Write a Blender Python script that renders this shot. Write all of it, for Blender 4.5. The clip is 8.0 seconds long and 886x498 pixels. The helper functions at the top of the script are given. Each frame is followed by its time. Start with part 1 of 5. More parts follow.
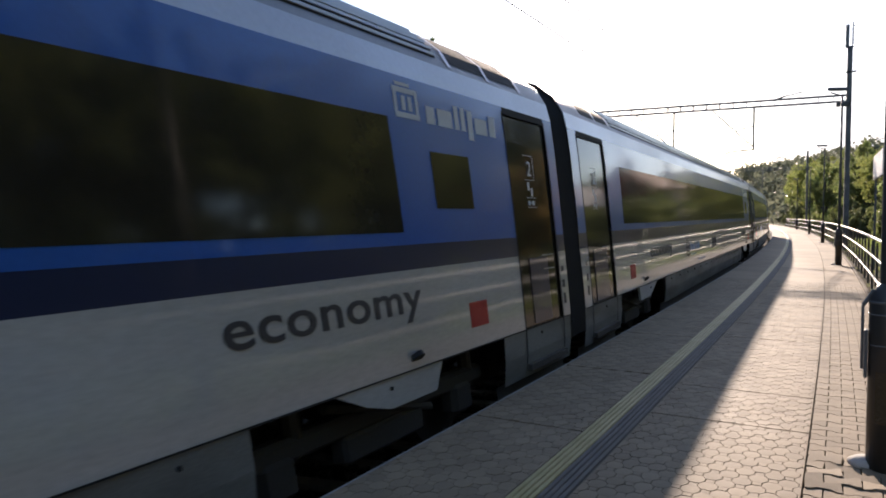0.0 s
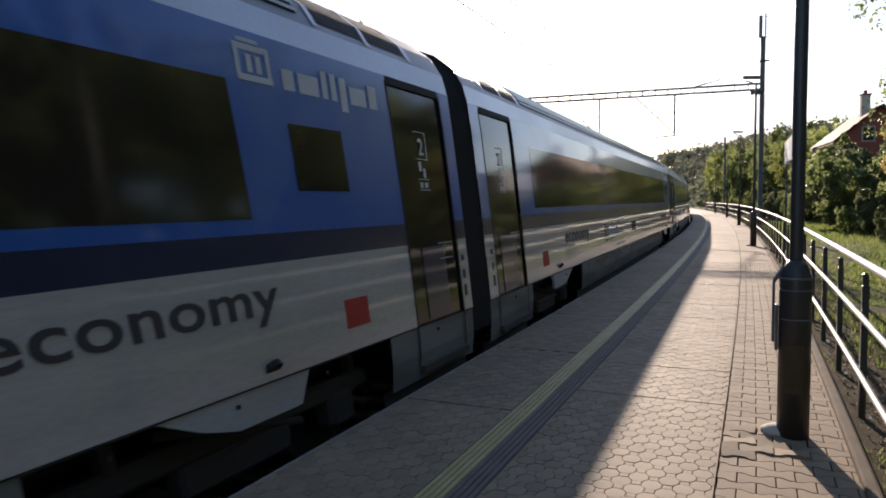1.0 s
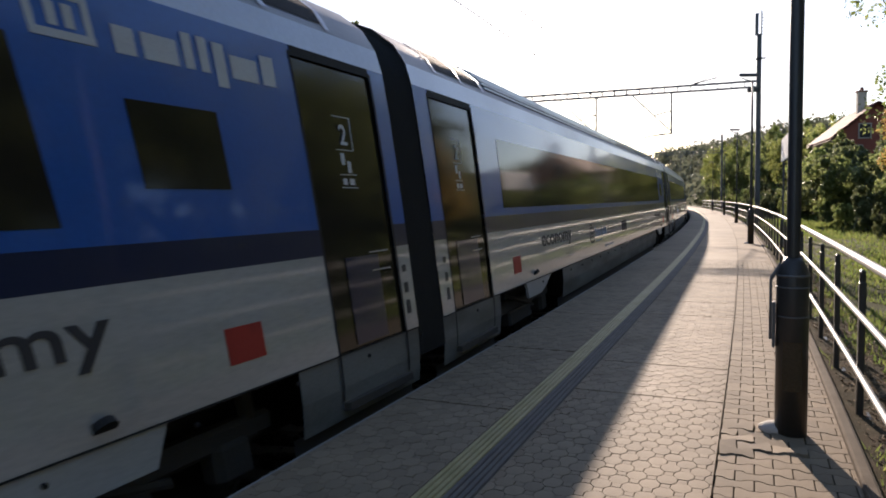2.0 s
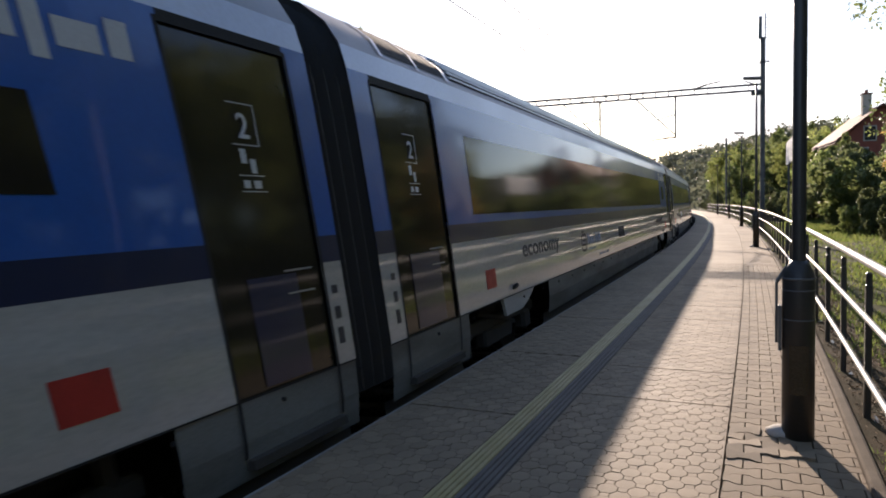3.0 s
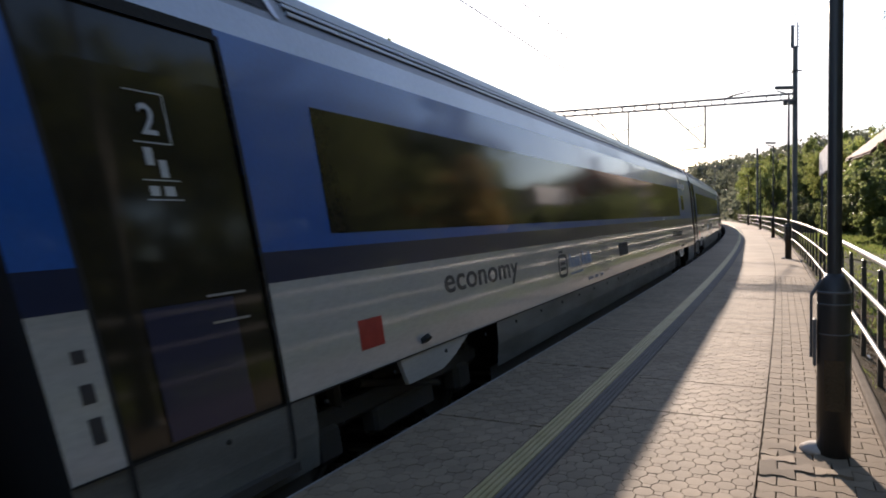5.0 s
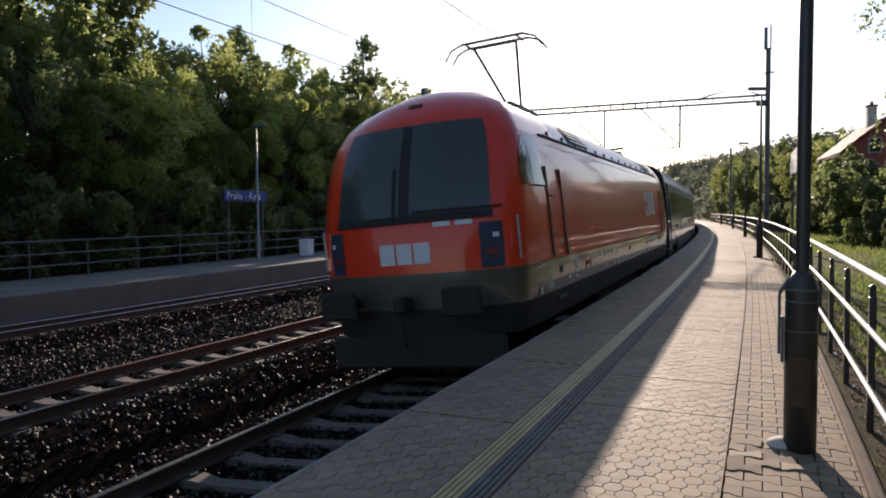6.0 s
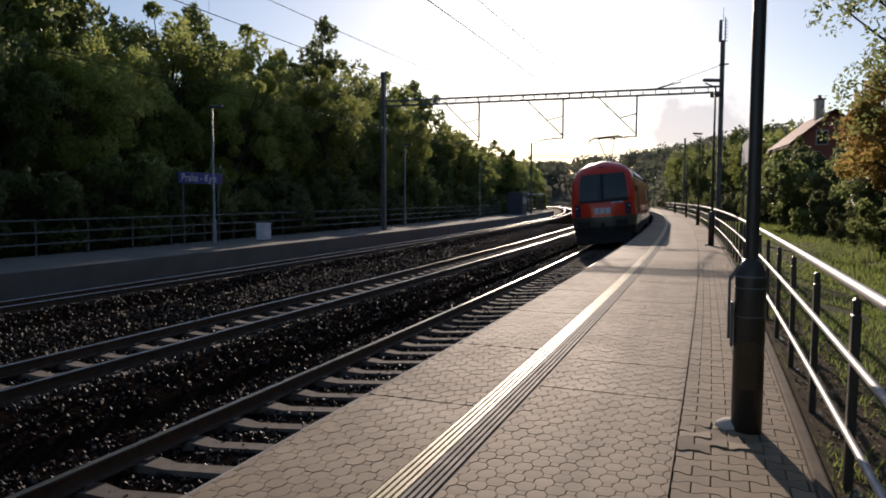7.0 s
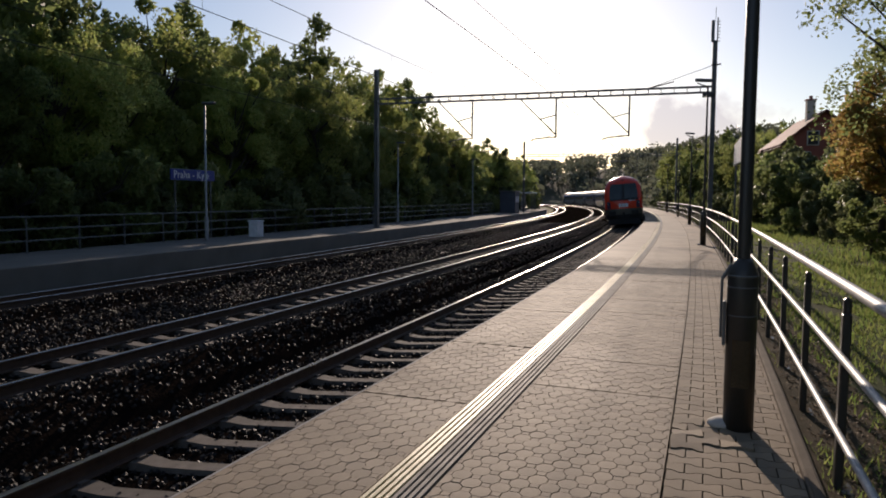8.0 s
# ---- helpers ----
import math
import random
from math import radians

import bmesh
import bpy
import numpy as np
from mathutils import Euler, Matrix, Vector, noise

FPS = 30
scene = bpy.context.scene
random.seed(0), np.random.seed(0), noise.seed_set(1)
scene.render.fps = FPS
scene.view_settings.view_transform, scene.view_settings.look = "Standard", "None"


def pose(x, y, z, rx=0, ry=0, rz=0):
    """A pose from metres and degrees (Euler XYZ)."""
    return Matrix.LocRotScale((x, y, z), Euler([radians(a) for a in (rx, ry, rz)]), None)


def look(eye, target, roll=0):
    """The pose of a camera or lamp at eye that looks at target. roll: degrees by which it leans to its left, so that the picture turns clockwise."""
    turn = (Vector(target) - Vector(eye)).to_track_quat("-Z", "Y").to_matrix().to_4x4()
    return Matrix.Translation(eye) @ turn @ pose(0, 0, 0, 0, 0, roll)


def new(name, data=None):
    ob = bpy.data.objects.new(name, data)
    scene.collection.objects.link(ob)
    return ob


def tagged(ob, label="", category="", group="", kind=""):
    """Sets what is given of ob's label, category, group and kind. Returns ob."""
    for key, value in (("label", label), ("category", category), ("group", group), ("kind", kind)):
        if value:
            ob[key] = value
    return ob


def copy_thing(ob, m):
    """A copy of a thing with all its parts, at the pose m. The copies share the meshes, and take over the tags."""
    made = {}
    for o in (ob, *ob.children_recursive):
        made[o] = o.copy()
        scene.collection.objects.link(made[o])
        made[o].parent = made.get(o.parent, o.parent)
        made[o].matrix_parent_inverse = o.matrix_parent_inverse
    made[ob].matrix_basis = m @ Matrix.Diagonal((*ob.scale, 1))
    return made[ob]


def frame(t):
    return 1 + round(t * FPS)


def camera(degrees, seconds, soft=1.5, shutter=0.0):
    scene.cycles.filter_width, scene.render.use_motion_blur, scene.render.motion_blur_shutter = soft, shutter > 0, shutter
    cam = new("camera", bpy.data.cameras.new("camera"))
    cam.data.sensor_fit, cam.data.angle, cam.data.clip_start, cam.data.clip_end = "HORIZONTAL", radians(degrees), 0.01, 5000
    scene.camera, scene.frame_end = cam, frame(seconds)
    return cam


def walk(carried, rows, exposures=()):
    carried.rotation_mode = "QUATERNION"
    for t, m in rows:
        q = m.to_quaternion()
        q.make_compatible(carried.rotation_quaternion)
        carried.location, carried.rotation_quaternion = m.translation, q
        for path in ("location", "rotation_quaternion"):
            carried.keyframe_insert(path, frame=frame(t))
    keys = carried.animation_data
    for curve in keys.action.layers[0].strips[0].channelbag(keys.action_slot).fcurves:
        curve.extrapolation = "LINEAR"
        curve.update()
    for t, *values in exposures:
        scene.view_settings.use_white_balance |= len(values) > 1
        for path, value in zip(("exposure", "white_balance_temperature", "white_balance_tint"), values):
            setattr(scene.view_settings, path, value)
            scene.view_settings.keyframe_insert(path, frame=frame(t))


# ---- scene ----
cam = camera(63.57, 8.0, soft=1.85, shutter=0.555)
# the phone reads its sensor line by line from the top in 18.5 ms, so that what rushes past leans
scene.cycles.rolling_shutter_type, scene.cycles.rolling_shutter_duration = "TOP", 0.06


def view(x, y, z, yaw, pitch, roll):
    return pose(x, y, z, 90 + pitch, 0, yaw) @ pose(0, 0, 0, 0, 0, roll)


# seconds, then place and yaw, pitch, roll of a camera held by hand on the platform
PATH = [
    (0, -0.010, 0.009, 1.563, 8.958, -2.601, -0.228),
    (0.1, -0.008, 0.010, 1.560, 8.109, -2.574, -0.311),
    (0.2, -0.006, 0.011, 1.556, 6.497, -2.844, -0.394),
    (0.3, -0.004, 0.012, 1.553, 5.731, -2.838, -0.476),
    (0.4, -0.002, 0.013, 1.550, 5.097, -3.027, -0.559),
    (0.5, -0.001, 0.015, 1.547, 4.673, -2.957, -0.642),
    (0.6, 0.002, 0.015, 1.545, 4.374, -2.811, -0.633),
    (0.8, 0.006, 0.017, 1.543, 3.711, -3.318, -0.615),
    (1, 0.010, 0.019, 1.541, 3.504, -3.757, -0.596),
    (1.5, 0.016, 0.030, 1.540, 3.309, -3.829, -0.877),
    (3, 0.023, 0.035, 1.536, 3.709, -3.372, -1.290),
    (3.5, 0.010, 0.026, 1.543, 5.107, -2.548, -1.417),
    (4, 0.021, 0.054, 1.541, 5.913, -2.658, -1.357),
    (5.5, 0.005, 0.026, 1.543, 5.415, -2.529, -0.691),
    (6, 0.031, 0.053, 1.534, 3.934, -2.812, -0.632),
    (6.5, 0.022, 0.021, 1.536, 1.854, -3.198, -0.290),
    (7, 0.014, 0.017, 1.533, 0.600, -3.993, 0.100),
    (7.5, -0.001, -0.013, 1.535, -0.232, -4.193, 0.575),
    (8, 0.000, 0.000, 1.534, 0.000, -4.127, 0.391),
]
walk(cam, [(t, view(*row)) for t, *row in PATH],
     exposures=[(0, 1.4, 6700, 19), (0.6, 1.16, 6700, 19), (5.7, 1.16, 6700, 19), (6.7, 0.5, 6700, 19), (8, 0.22, 6700, 19)])

# ---- daylight: a low sun ahead, a little above the picture ----
SUN_AZ, SUN_EL = 6.0, 17.0          # degrees to the right of +y, above the horizon
world = bpy.data.worlds.new("sky")
scene.world = world
world.use_nodes = True
wn = world.node_tree.nodes
sky = wn.new("ShaderNodeTexSky")
sky.sky_type = "NISHITA"
sky.sun_disc = False
sky.sun_elevation, sky.sun_rotation = radians(SUN_EL), radians(SUN_AZ)
sky.air_density, sky.dust_density, sky.ozone_density = 1.0, 0.4, 2.4


def low_cloud(az, el, wide, high):
    """How much of a ragged low cloud stands in each direction of the sky."""
    link = world.node_tree.links.new
    co, mp, tex = wn.new("ShaderNodeTexCoord"), wn.new("ShaderNodeMapping"), wn.new("ShaderNodeTexNoise")
    a = radians(az)
    turn = wn.new("ShaderNodeVectorRotate")
    turn.rotation_type = "Z_AXIS"
    turn.inputs["Angle"].default_value = a
    mp.inputs["Scale"].default_value = (1 / math.sin(radians(wide)), 0.0, 1 / math.sin(radians(high)))
    mp.inputs["Location"].default_value = (0, 0, -math.sin(radians(el)) / math.sin(radians(high)))
    link(co.outputs["Generated"], turn.inputs["Vector"])
    link(turn.outputs[0], mp.inputs[0])
    size, soft, edge = wn.new("ShaderNodeVectorMath"), wn.new("ShaderNodeMath"), wn.new("ShaderNodeMapRange")
    size.operation = "LENGTH"
    link(mp.outputs[0], size.inputs[0])
    link(co.outputs["Generated"], tex.inputs["Vector"])
    tex.inputs["Scale"].default_value, tex.inputs["Detail"].default_value = 26.0, 6.0
    soft.operation = "MULTIPLY_ADD"
    soft.inputs[1].default_value = 1.8
    link(tex.outputs[0], soft.inputs[0])
    link(size.outputs["Value"], soft.inputs[2])
    edge.inputs[1].default_value, edge.inputs[2].default_value = 1.95, 1.45
    edge.inputs[3].default_value, edge.inputs[4].default_value = 0.0, 0.8
    link(soft.outputs[0], edge.inputs[0])
    return edge.outputs[0]


cloud_mix = wn.new("ShaderNodeMix")
cloud_mix.data_type = "RGBA"
cloud_mix.inputs[7].default_value = (6.3, 6.3, 6.6, 1)
world.node_tree.links.new(low_cloud(19.5, 5.2, 5.5, 2.6), cloud_mix.inputs[0])
world.node_tree.links.new(sky.outputs[0], cloud_mix.inputs[6])
world.node_tree.links.new(cloud_mix.outputs[2], wn["Background"].inputs[0])
wn["Background"].inputs[1].default_value = 0.085
sun_data = bpy.data.lights.new("sun", "SUN")
sun_data.energy, sun_data.angle, sun_data.color = 3.0, radians(0.6), (1.0, 0.87, 0.7)
sun = new("sun", sun_data)
sun_way = Vector((math.sin(radians(SUN_AZ)) * math.cos(radians(SUN_EL)), math.cos(radians(SUN_AZ)) * math.cos(radians(SUN_EL)), math.sin(radians(SUN_EL))))
sun.matrix_world = look(sun_way * 100, (0, 0, 0))

# ---- the line of the railway: one arc, bending to the left ----
RADIUS, HEADING = 770.08, radians(-20.43)
CENTRE = Vector((-RADIUS * math.cos(HEADING), -RADIUS * math.sin(HEADING)))
TRACKS = [(-4.138, -0.647), (-7.926, -0.601), (-14.28, -0.746)]   # offset and height of the rails' top
CANT = math.atan(0.0807)
EDGE, PAVED = -2.545, 0.55            # the platform's edge and its back
rng = random.Random(7)


def arc(s, d, z=0.0):
    a = HEADING + s / RADIUS
    return Vector((CENTRE.x + (RADIUS + d) * math.cos(a), CENTRE.y + (RADIUS + d) * math.sin(a), z))


def arc_pose(s, d, z=0.0, lean=0.0):
    """x outwards to the right of the line, y along it, z up; lean: the track's cant."""
    return Matrix.Translation(arc(s, d, z)) @ Matrix.Rotation(HEADING + s / RADIUS, 4, "Z") @ Matrix.Rotation(-lean, 4, "Y")


def deck(d):
    """Height of the near platform, which falls away from the track."""
    return -0.0074 * (d - EDGE)


# ---- mesh building ----
class Build:
    def __init__(self):
        self.v, self.f = [], []

    def quadstrip(self, rows, closed=False):
        """Rows of points of one length, joined by quads."""
        n, k = len(rows[0]), len(self.v)
        for row in rows:
            self.v += [tuple(p) for p in row]
        for i in range(len(rows) - 1):
            for j in range(n if closed else n - 1):
                a, b = k + i * n + j, k + i * n + (j + 1) % n
                self.f.append((a, b, b + n, a + n))
        return k

    def face(self, pts):
        k = len(self.v)
        self.v += [tuple(p) for p in pts]
        self.f.append(tuple(range(k, k + len(pts))))

    def box(self, x, y, z, sx, sy, sz, m=None, c=0.0):
        """A box round a centre, its edges cut off by c."""
        hx, hy, hz = sx / 2, sy / 2, sz / 2
        k = len(self.v)
        if c <= 0:
            pts = [(x + a * hx, y + b * hy, z + d * hz) for d in (-1, 1) for a, b in ((-1, -1), (1, -1), (1, 1), (-1, 1))]
            faces = [(3, 2, 1, 0), (4, 5, 6, 7), (0, 1, 5, 4), (1, 2, 6, 5), (2, 3, 7, 6), (3, 0, 4, 7)]
        else:
            ring = [(-hx + c, -hy), (hx - c, -hy), (hx, -hy + c), (hx, hy - c), (hx - c, hy), (-hx + c, hy), (-hx, hy - c), (-hx, -hy + c)]
            ix, iy = (hx - c) / hx, (hy - c) / hy
            pts = [(x + a * ix, y + b * iy, z - hz) for a, b in ring] + [(x + a, y + b, z - hz + c) for a, b in ring]
            pts += [(x + a, y + b, z + hz - c) for a, b in ring] + [(x + a * ix, y + b * iy, z + hz) for a, b in ring]
            faces = [tuple(range(7, -1, -1)), tuple(range(24, 32))]
            faces += [(8 * r + j, 8 * r + (j + 1) % 8, 8 * r + 8 + (j + 1) % 8, 8 * r + 8 + j) for r in range(3) for j in range(8)]
        self.v += [tuple(m @ Vector(p)) if m else p for p in pts]
        self.f += [tuple(k + i for i in face) for face in faces]
        return self

    def tube(self, p, q, r, r2=None, n=8, caps=True):
        p, q = Vector(p), Vector(q)
        way = (q - p).normalized()
        side = way.cross((0, 0, 1) if abs(way.z) < 0.95 else (1, 0, 0)).normalized()
        up = side.cross(way)
        k = len(self.v)
        for c, rad in ((p, r), (q, r if r2 is None else r2)):
            self.v += [tuple(c + (side * math.cos(a) + up * math.sin(a)) * rad) for a in (2 * math.pi * j / n for j in range(n))]
        self.f += [(k + j, k + n + j, k + n + (j + 1) % n, k + (j + 1) % n) for j in range(n)]
        if caps:
            self.f += [tuple(range(k, k + n)), tuple(range(k + 2 * n - 1, k + n - 1, -1))]
        return self

    def lathe(self, profile, m=None, n=16):
        """Profile of (radius, z), turned round z."""
        rows = [[Vector((r * math.cos(a), r * math.sin(a), z)) for a in (2 * math.pi * j / n for j in range(n))] for r, z in profile]
        self.quadstrip([[m @ p if m else p for p in row] for row in rows], True)
        return self

    def sweep(self, profile, s0, s1, step=1.0, track=None, closed=True):
        """A profile of (offset, height) drawn along the line; track: its centre, height and cant."""
        n = max(1, round((s1 - s0) / step))
        rows = []
        for i in range(n + 1):
            s = s0 + (s1 - s0) * i / n
            if track:
                m = arc_pose(s, track[0], track[1], CANT)
                rows.append([m @ Vector((x, 0, z)) for x, z in profile])
            else:
                rows.append([arc(s, d, z) for d, z in profile])
        k = self.quadstrip(rows, closed)
        if closed:
            m = len(profile)
            self.f += [tuple(range(k, k + m)), tuple(range(k + (n + 1) * m - 1, k + n * m - 1, -1))]
        return self

    def mesh(self, name, material, smooth=False):
        me = bpy.data.meshes.new(name)
        me.from_pydata(self.v, [], self.f)
        for ma in material if isinstance(material, (list, tuple)) else [material]:
            me.materials.append(ma)
        if smooth:
            me.polygons.foreach_set("use_smooth", [True] * len(me.polygons))
        me.update()
        return me


def part(name, b, material, parent=None, label="", m=None, smooth=False, turn=True):
    """ONE mesh object, under a thing or a part where a parent is given."""
    me = b if isinstance(b, bpy.types.Mesh) else b.mesh(name, material, smooth)
    if turn and not isinstance(b, bpy.types.Mesh):
        bm = bmesh.new()
        bm.from_mesh(me)
        bmesh.ops.recalc_face_normals(bm, faces=bm.faces)
        bm.to_mesh(me)
        bm.free()
    ob = new(name, me)
    if parent:
        ob.parent = parent
    if m:
        ob.matrix_basis = m
    if label:
        ob["label"] = label
    return ob


def thing(name, label, category, m=None, group="", kind=""):
    ob = tagged(new(name), label, category, group, kind)
    if m:
        ob.matrix_basis = m
    return ob


def lettering(name, text, size, material, parent, m, bold=0.0, label="", squeeze=1.0):
    """Words in the built-in font, as a thin mesh; x along the line of text."""
    cu = bpy.data.curves.new(name, "FONT")
    cu.body, cu.size, cu.extrude, cu.offset, cu.space_character = text, size, 0.002, bold, 1.05
    tmp = bpy.data.objects.new(name, cu)
    me = bpy.data.meshes.new_from_object(tmp)
    bpy.data.objects.remove(tmp)
    me.transform(Matrix.Diagonal((squeeze, 1, 1, 1)))
    me.materials.clear()
    me.materials.append(material)
    ob = new(name, me)
    ob.parent = parent
    ob.matrix_basis = m
    if label:
        ob["label"] = label
    return ob


# ---- materials ----
def surface(name, colour, rough=0.6, metal=0.0, second=None, scale=6.0, fine=60.0, bump=0.15, coat=0.0, piece=0.0, stretch=(1, 1, 1), amount=0.5, depth=0.01, spec=0.5):
    """A material with two scales of variation, a fine relief, and a shade of its own for each piece."""
    ma = bpy.data.materials.new(name)
    ma.use_nodes = True
    nt = ma.node_tree
    n, link = nt.nodes, nt.links.new
    bsdf = n["Principled BSDF"]
    bsdf.inputs["Roughness"].default_value, bsdf.inputs["Metallic"].default_value = rough, metal
    bsdf.inputs["Coat Weight"].default_value = coat
    bsdf.inputs["Specular IOR Level"].default_value = spec
    bsdf.inputs["Coat Roughness"].default_value = 0.06
    co = n.new("ShaderNodeTexCoord")
    mp = n.new("ShaderNodeMapping")
    mp.inputs["Scale"].default_value = stretch
    link(co.outputs["Object"], mp.inputs[0])
    big, small = n.new("ShaderNodeTexNoise"), n.new("ShaderNodeTexNoise")
    for tex, sc, det in ((big, scale, 5.0), (small, fine, 4.0)):
        link(mp.outputs[0], tex.inputs["Vector"])
        tex.inputs["Scale"].default_value, tex.inputs["Detail"].default_value = sc, det
    second = second or tuple(c * 0.6 for c in colour)
    mix = n.new("ShaderNodeMix")
    mix.data_type = "RGBA"
    ramp = n.new("ShaderNodeValToRGB")
    ramp.color_ramp.elements[0].position, ramp.color_ramp.elements[1].position = 0.38, 0.68
    link(big.outputs[0], ramp.inputs[0])
    fade = n.new("ShaderNodeMath")
    fade.operation = "MULTIPLY"
    fade.inputs[1].default_value = amount
    link(ramp.outputs[0], fade.inputs[0])
    link(fade.outputs[0], mix.inputs[0])
    mix.inputs[6].default_value, mix.inputs[7].default_value = (*colour, 1), (*second, 1)
    hsv = n.new("ShaderNodeHueSaturation")
    link(mix.outputs[2], hsv.inputs["Color"])
    level = n.new("ShaderNodeMapRange")
    level.inputs[3].default_value, level.inputs[4].default_value = 1 - 0.3 * amount, 1 + 0.3 * amount
    link(small.outputs[0], level.inputs[0])
    if piece:
        info, geo = n.new("ShaderNodeObjectInfo"), n.new("ShaderNodeNewGeometry")
        add, span, mul = n.new("ShaderNodeMath"), n.new("ShaderNodeMapRange"), n.new("ShaderNodeMath")
        link(info.outputs["Random"], add.inputs[0])
        link(geo.outputs["Random Per Island"], add.inputs[1])
        wrap = n.new("ShaderNodeMath")
        wrap.operation = "FRACT"
        link(add.outputs[0], wrap.inputs[0])
        link(wrap.outputs[0], span.inputs[0])
        span.inputs[3].default_value, span.inputs[4].default_value = 1 - piece, 1 + piece
        mul.operation = "MULTIPLY"
        link(span.outputs[0], mul.inputs[0])
        link(level.outputs[0], mul.inputs[1])
        link(mul.outputs[0], hsv.inputs["Value"])
    else:
        link(level.outputs[0], hsv.inputs["Value"])
    link(hsv.outputs[0], bsdf.inputs["Base Color"])
    rr = n.new("ShaderNodeMapRange")
    rr.inputs[3].default_value, rr.inputs[4].default_value = max(0.02, rough - 0.12 * amount), min(1, rough + 0.2 * amount)
    link(big.outputs[0], rr.inputs[0])
    link(rr.outputs[0], bsdf.inputs["Roughness"])
    if bump:
        bp = n.new("ShaderNodeBump")
        bp.inputs["Strength"].default_value, bp.inputs["Distance"].default_value = bump, depth
        link(small.outputs[0], bp.inputs["Height"])
        link(bp.outputs[0], bsdf.inputs["Normal"])
    return ma


def leaf_surface(name, colour, second, shine=0.35, through_light=0.35):
    """Leaves: two greens by piece, and light that comes through from behind."""
    ma = bpy.data.materials.new(name)
    ma.use_nodes = True
    nt = ma.node_tree
    n, link = nt.nodes, nt.links.new
    bsdf, out = n["Principled BSDF"], n["Material Output"]
    bsdf.inputs["Roughness"].default_value = 0.45
    bsdf.inputs["Specular IOR Level"].default_value = shine
    geo = n.new("ShaderNodeNewGeometry")
    mix = n.new("ShaderNodeMix")
    mix.data_type = "RGBA"
    mix.inputs[6].default_value, mix.inputs[7].default_value = (*colour, 1), (*second, 1)
    link(geo.outputs["Random Per Island"], mix.inputs[0])
    info = n.new("ShaderNodeObjectInfo")
    hsv = n.new("ShaderNodeHueSaturation")
    span = n.new("ShaderNodeMapRange")
    span.inputs[3].default_value, span.inputs[4].default_value = 0.75, 1.25
    link(info.outputs["Random"], span.inputs[0])
    link(span.outputs[0], hsv.inputs["Value"])
    link(mix.outputs[2], hsv.inputs["Color"])
    link(hsv.outputs[0], bsdf.inputs["Base Color"])
    tr = n.new("ShaderNodeBsdfTranslucent")
    bright = n.new("ShaderNodeHueSaturation")
    bright.inputs["Value"].default_value, bright.inputs["Saturation"].default_value = 2.9, 0.9
    link(hsv.outputs[0], bright.inputs["Color"])
    link(bright.outputs[0], tr.inputs[0])
    sh = n.new("ShaderNodeMixShader")
    sh.inputs[0].default_value = through_light
    link(bsdf.outputs[0], sh.inputs[1])
    link(tr.outputs[0], sh.inputs[2])
    link(sh.outputs[0], out.inputs[0])
    return ma


M_EARTH = surface("earth", (0.11, 0.09, 0.05), 0.95, 0, (0.08, 0.10, 0.035), 0.5, 20, 0.6, depth=0.03)
M_MEADOW = surface("meadow", (0.06, 0.072, 0.022), 0.9, 0, (0.075, 0.062, 0.03), 0.6, 40, 0.4, depth=0.02, spec=0.1)
# bed near black: dark stone, with shade between the stones in the colour
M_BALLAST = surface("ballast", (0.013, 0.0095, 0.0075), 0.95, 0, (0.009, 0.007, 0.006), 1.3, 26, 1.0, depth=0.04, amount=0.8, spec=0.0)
M_STONE = surface("stone", (0.036, 0.029, 0.024), 0.58, 0, (0.016, 0.013, 0.011), 9, 60, 0.3, piece=0.85, spec=0.2)
M_RAIL = surface("rail_steel", (0.10, 0.06, 0.04), 0.7, 0.3, (0.05, 0.03, 0.02), 8, 80, 0.3)
M_RAILTOP = surface("polished_rail", (0.55, 0.52, 0.48), 0.27, 1.0, (0.4, 0.37, 0.34), 3, 120, 0.03, stretch=(1, 0.1, 1), amount=0.3)
M_SLEEPER = surface("sleeper_concrete", (0.14, 0.115, 0.092), 0.9, 0, (0.065, 0.05, 0.038), 7, 90, 0.4, piece=0.2)
M_CONCRETE = surface("platform_concrete", (0.33, 0.31, 0.28), 0.85, 0, (0.22, 0.2, 0.17), 1.2, 70, 0.4)
M_PAVER = surface("paver", (0.295, 0.222, 0.145), 0.72, 0, (0.205, 0.156, 0.102), 1.1, 150, 0.4, spec=0.3, piece=0.13, depth=0.004)
M_BRICK = surface("paving_brick", (0.285, 0.212, 0.135), 0.74, 0, (0.19, 0.142, 0.09), 1.1, 150, 0.4, spec=0.3, piece=0.15, depth=0.004)
M_JOINT = surface("joint_sand", (0.11, 0.087, 0.064), 0.95, 0, (0.08, 0.072, 0.05), 5, 90, 0.5)
M_TACTILE = surface("tactile_white", (0.46, 0.38, 0.17), 0.5, 0, (0.36, 0.28, 0.1), 4, 90, 0.2)
M_TACTILE2 = surface("tactile_grey", (0.15, 0.13, 0.112), 0.7, 0, (0.11, 0.095, 0.08), 4, 90, 0.2)
M_DARKPAINT = surface("dark_paint", (0.036, 0.034, 0.03), 0.36, 0, (0.065, 0.053, 0.042), 3, 40, 0.1)
M_GALV = surface("galvanised", (0.42, 0.42, 0.41), 0.56, 0.6, (0.36, 0.36, 0.35), 6, 60, 0.1)
M_GREYSTEEL = surface("grey_steel", (0.16, 0.165, 0.16), 0.55, 0.3, (0.10, 0.10, 0.10), 4, 50, 0.15)
M_WIRE = surface("wire", (0.05, 0.045, 0.04), 0.5, 0.6)
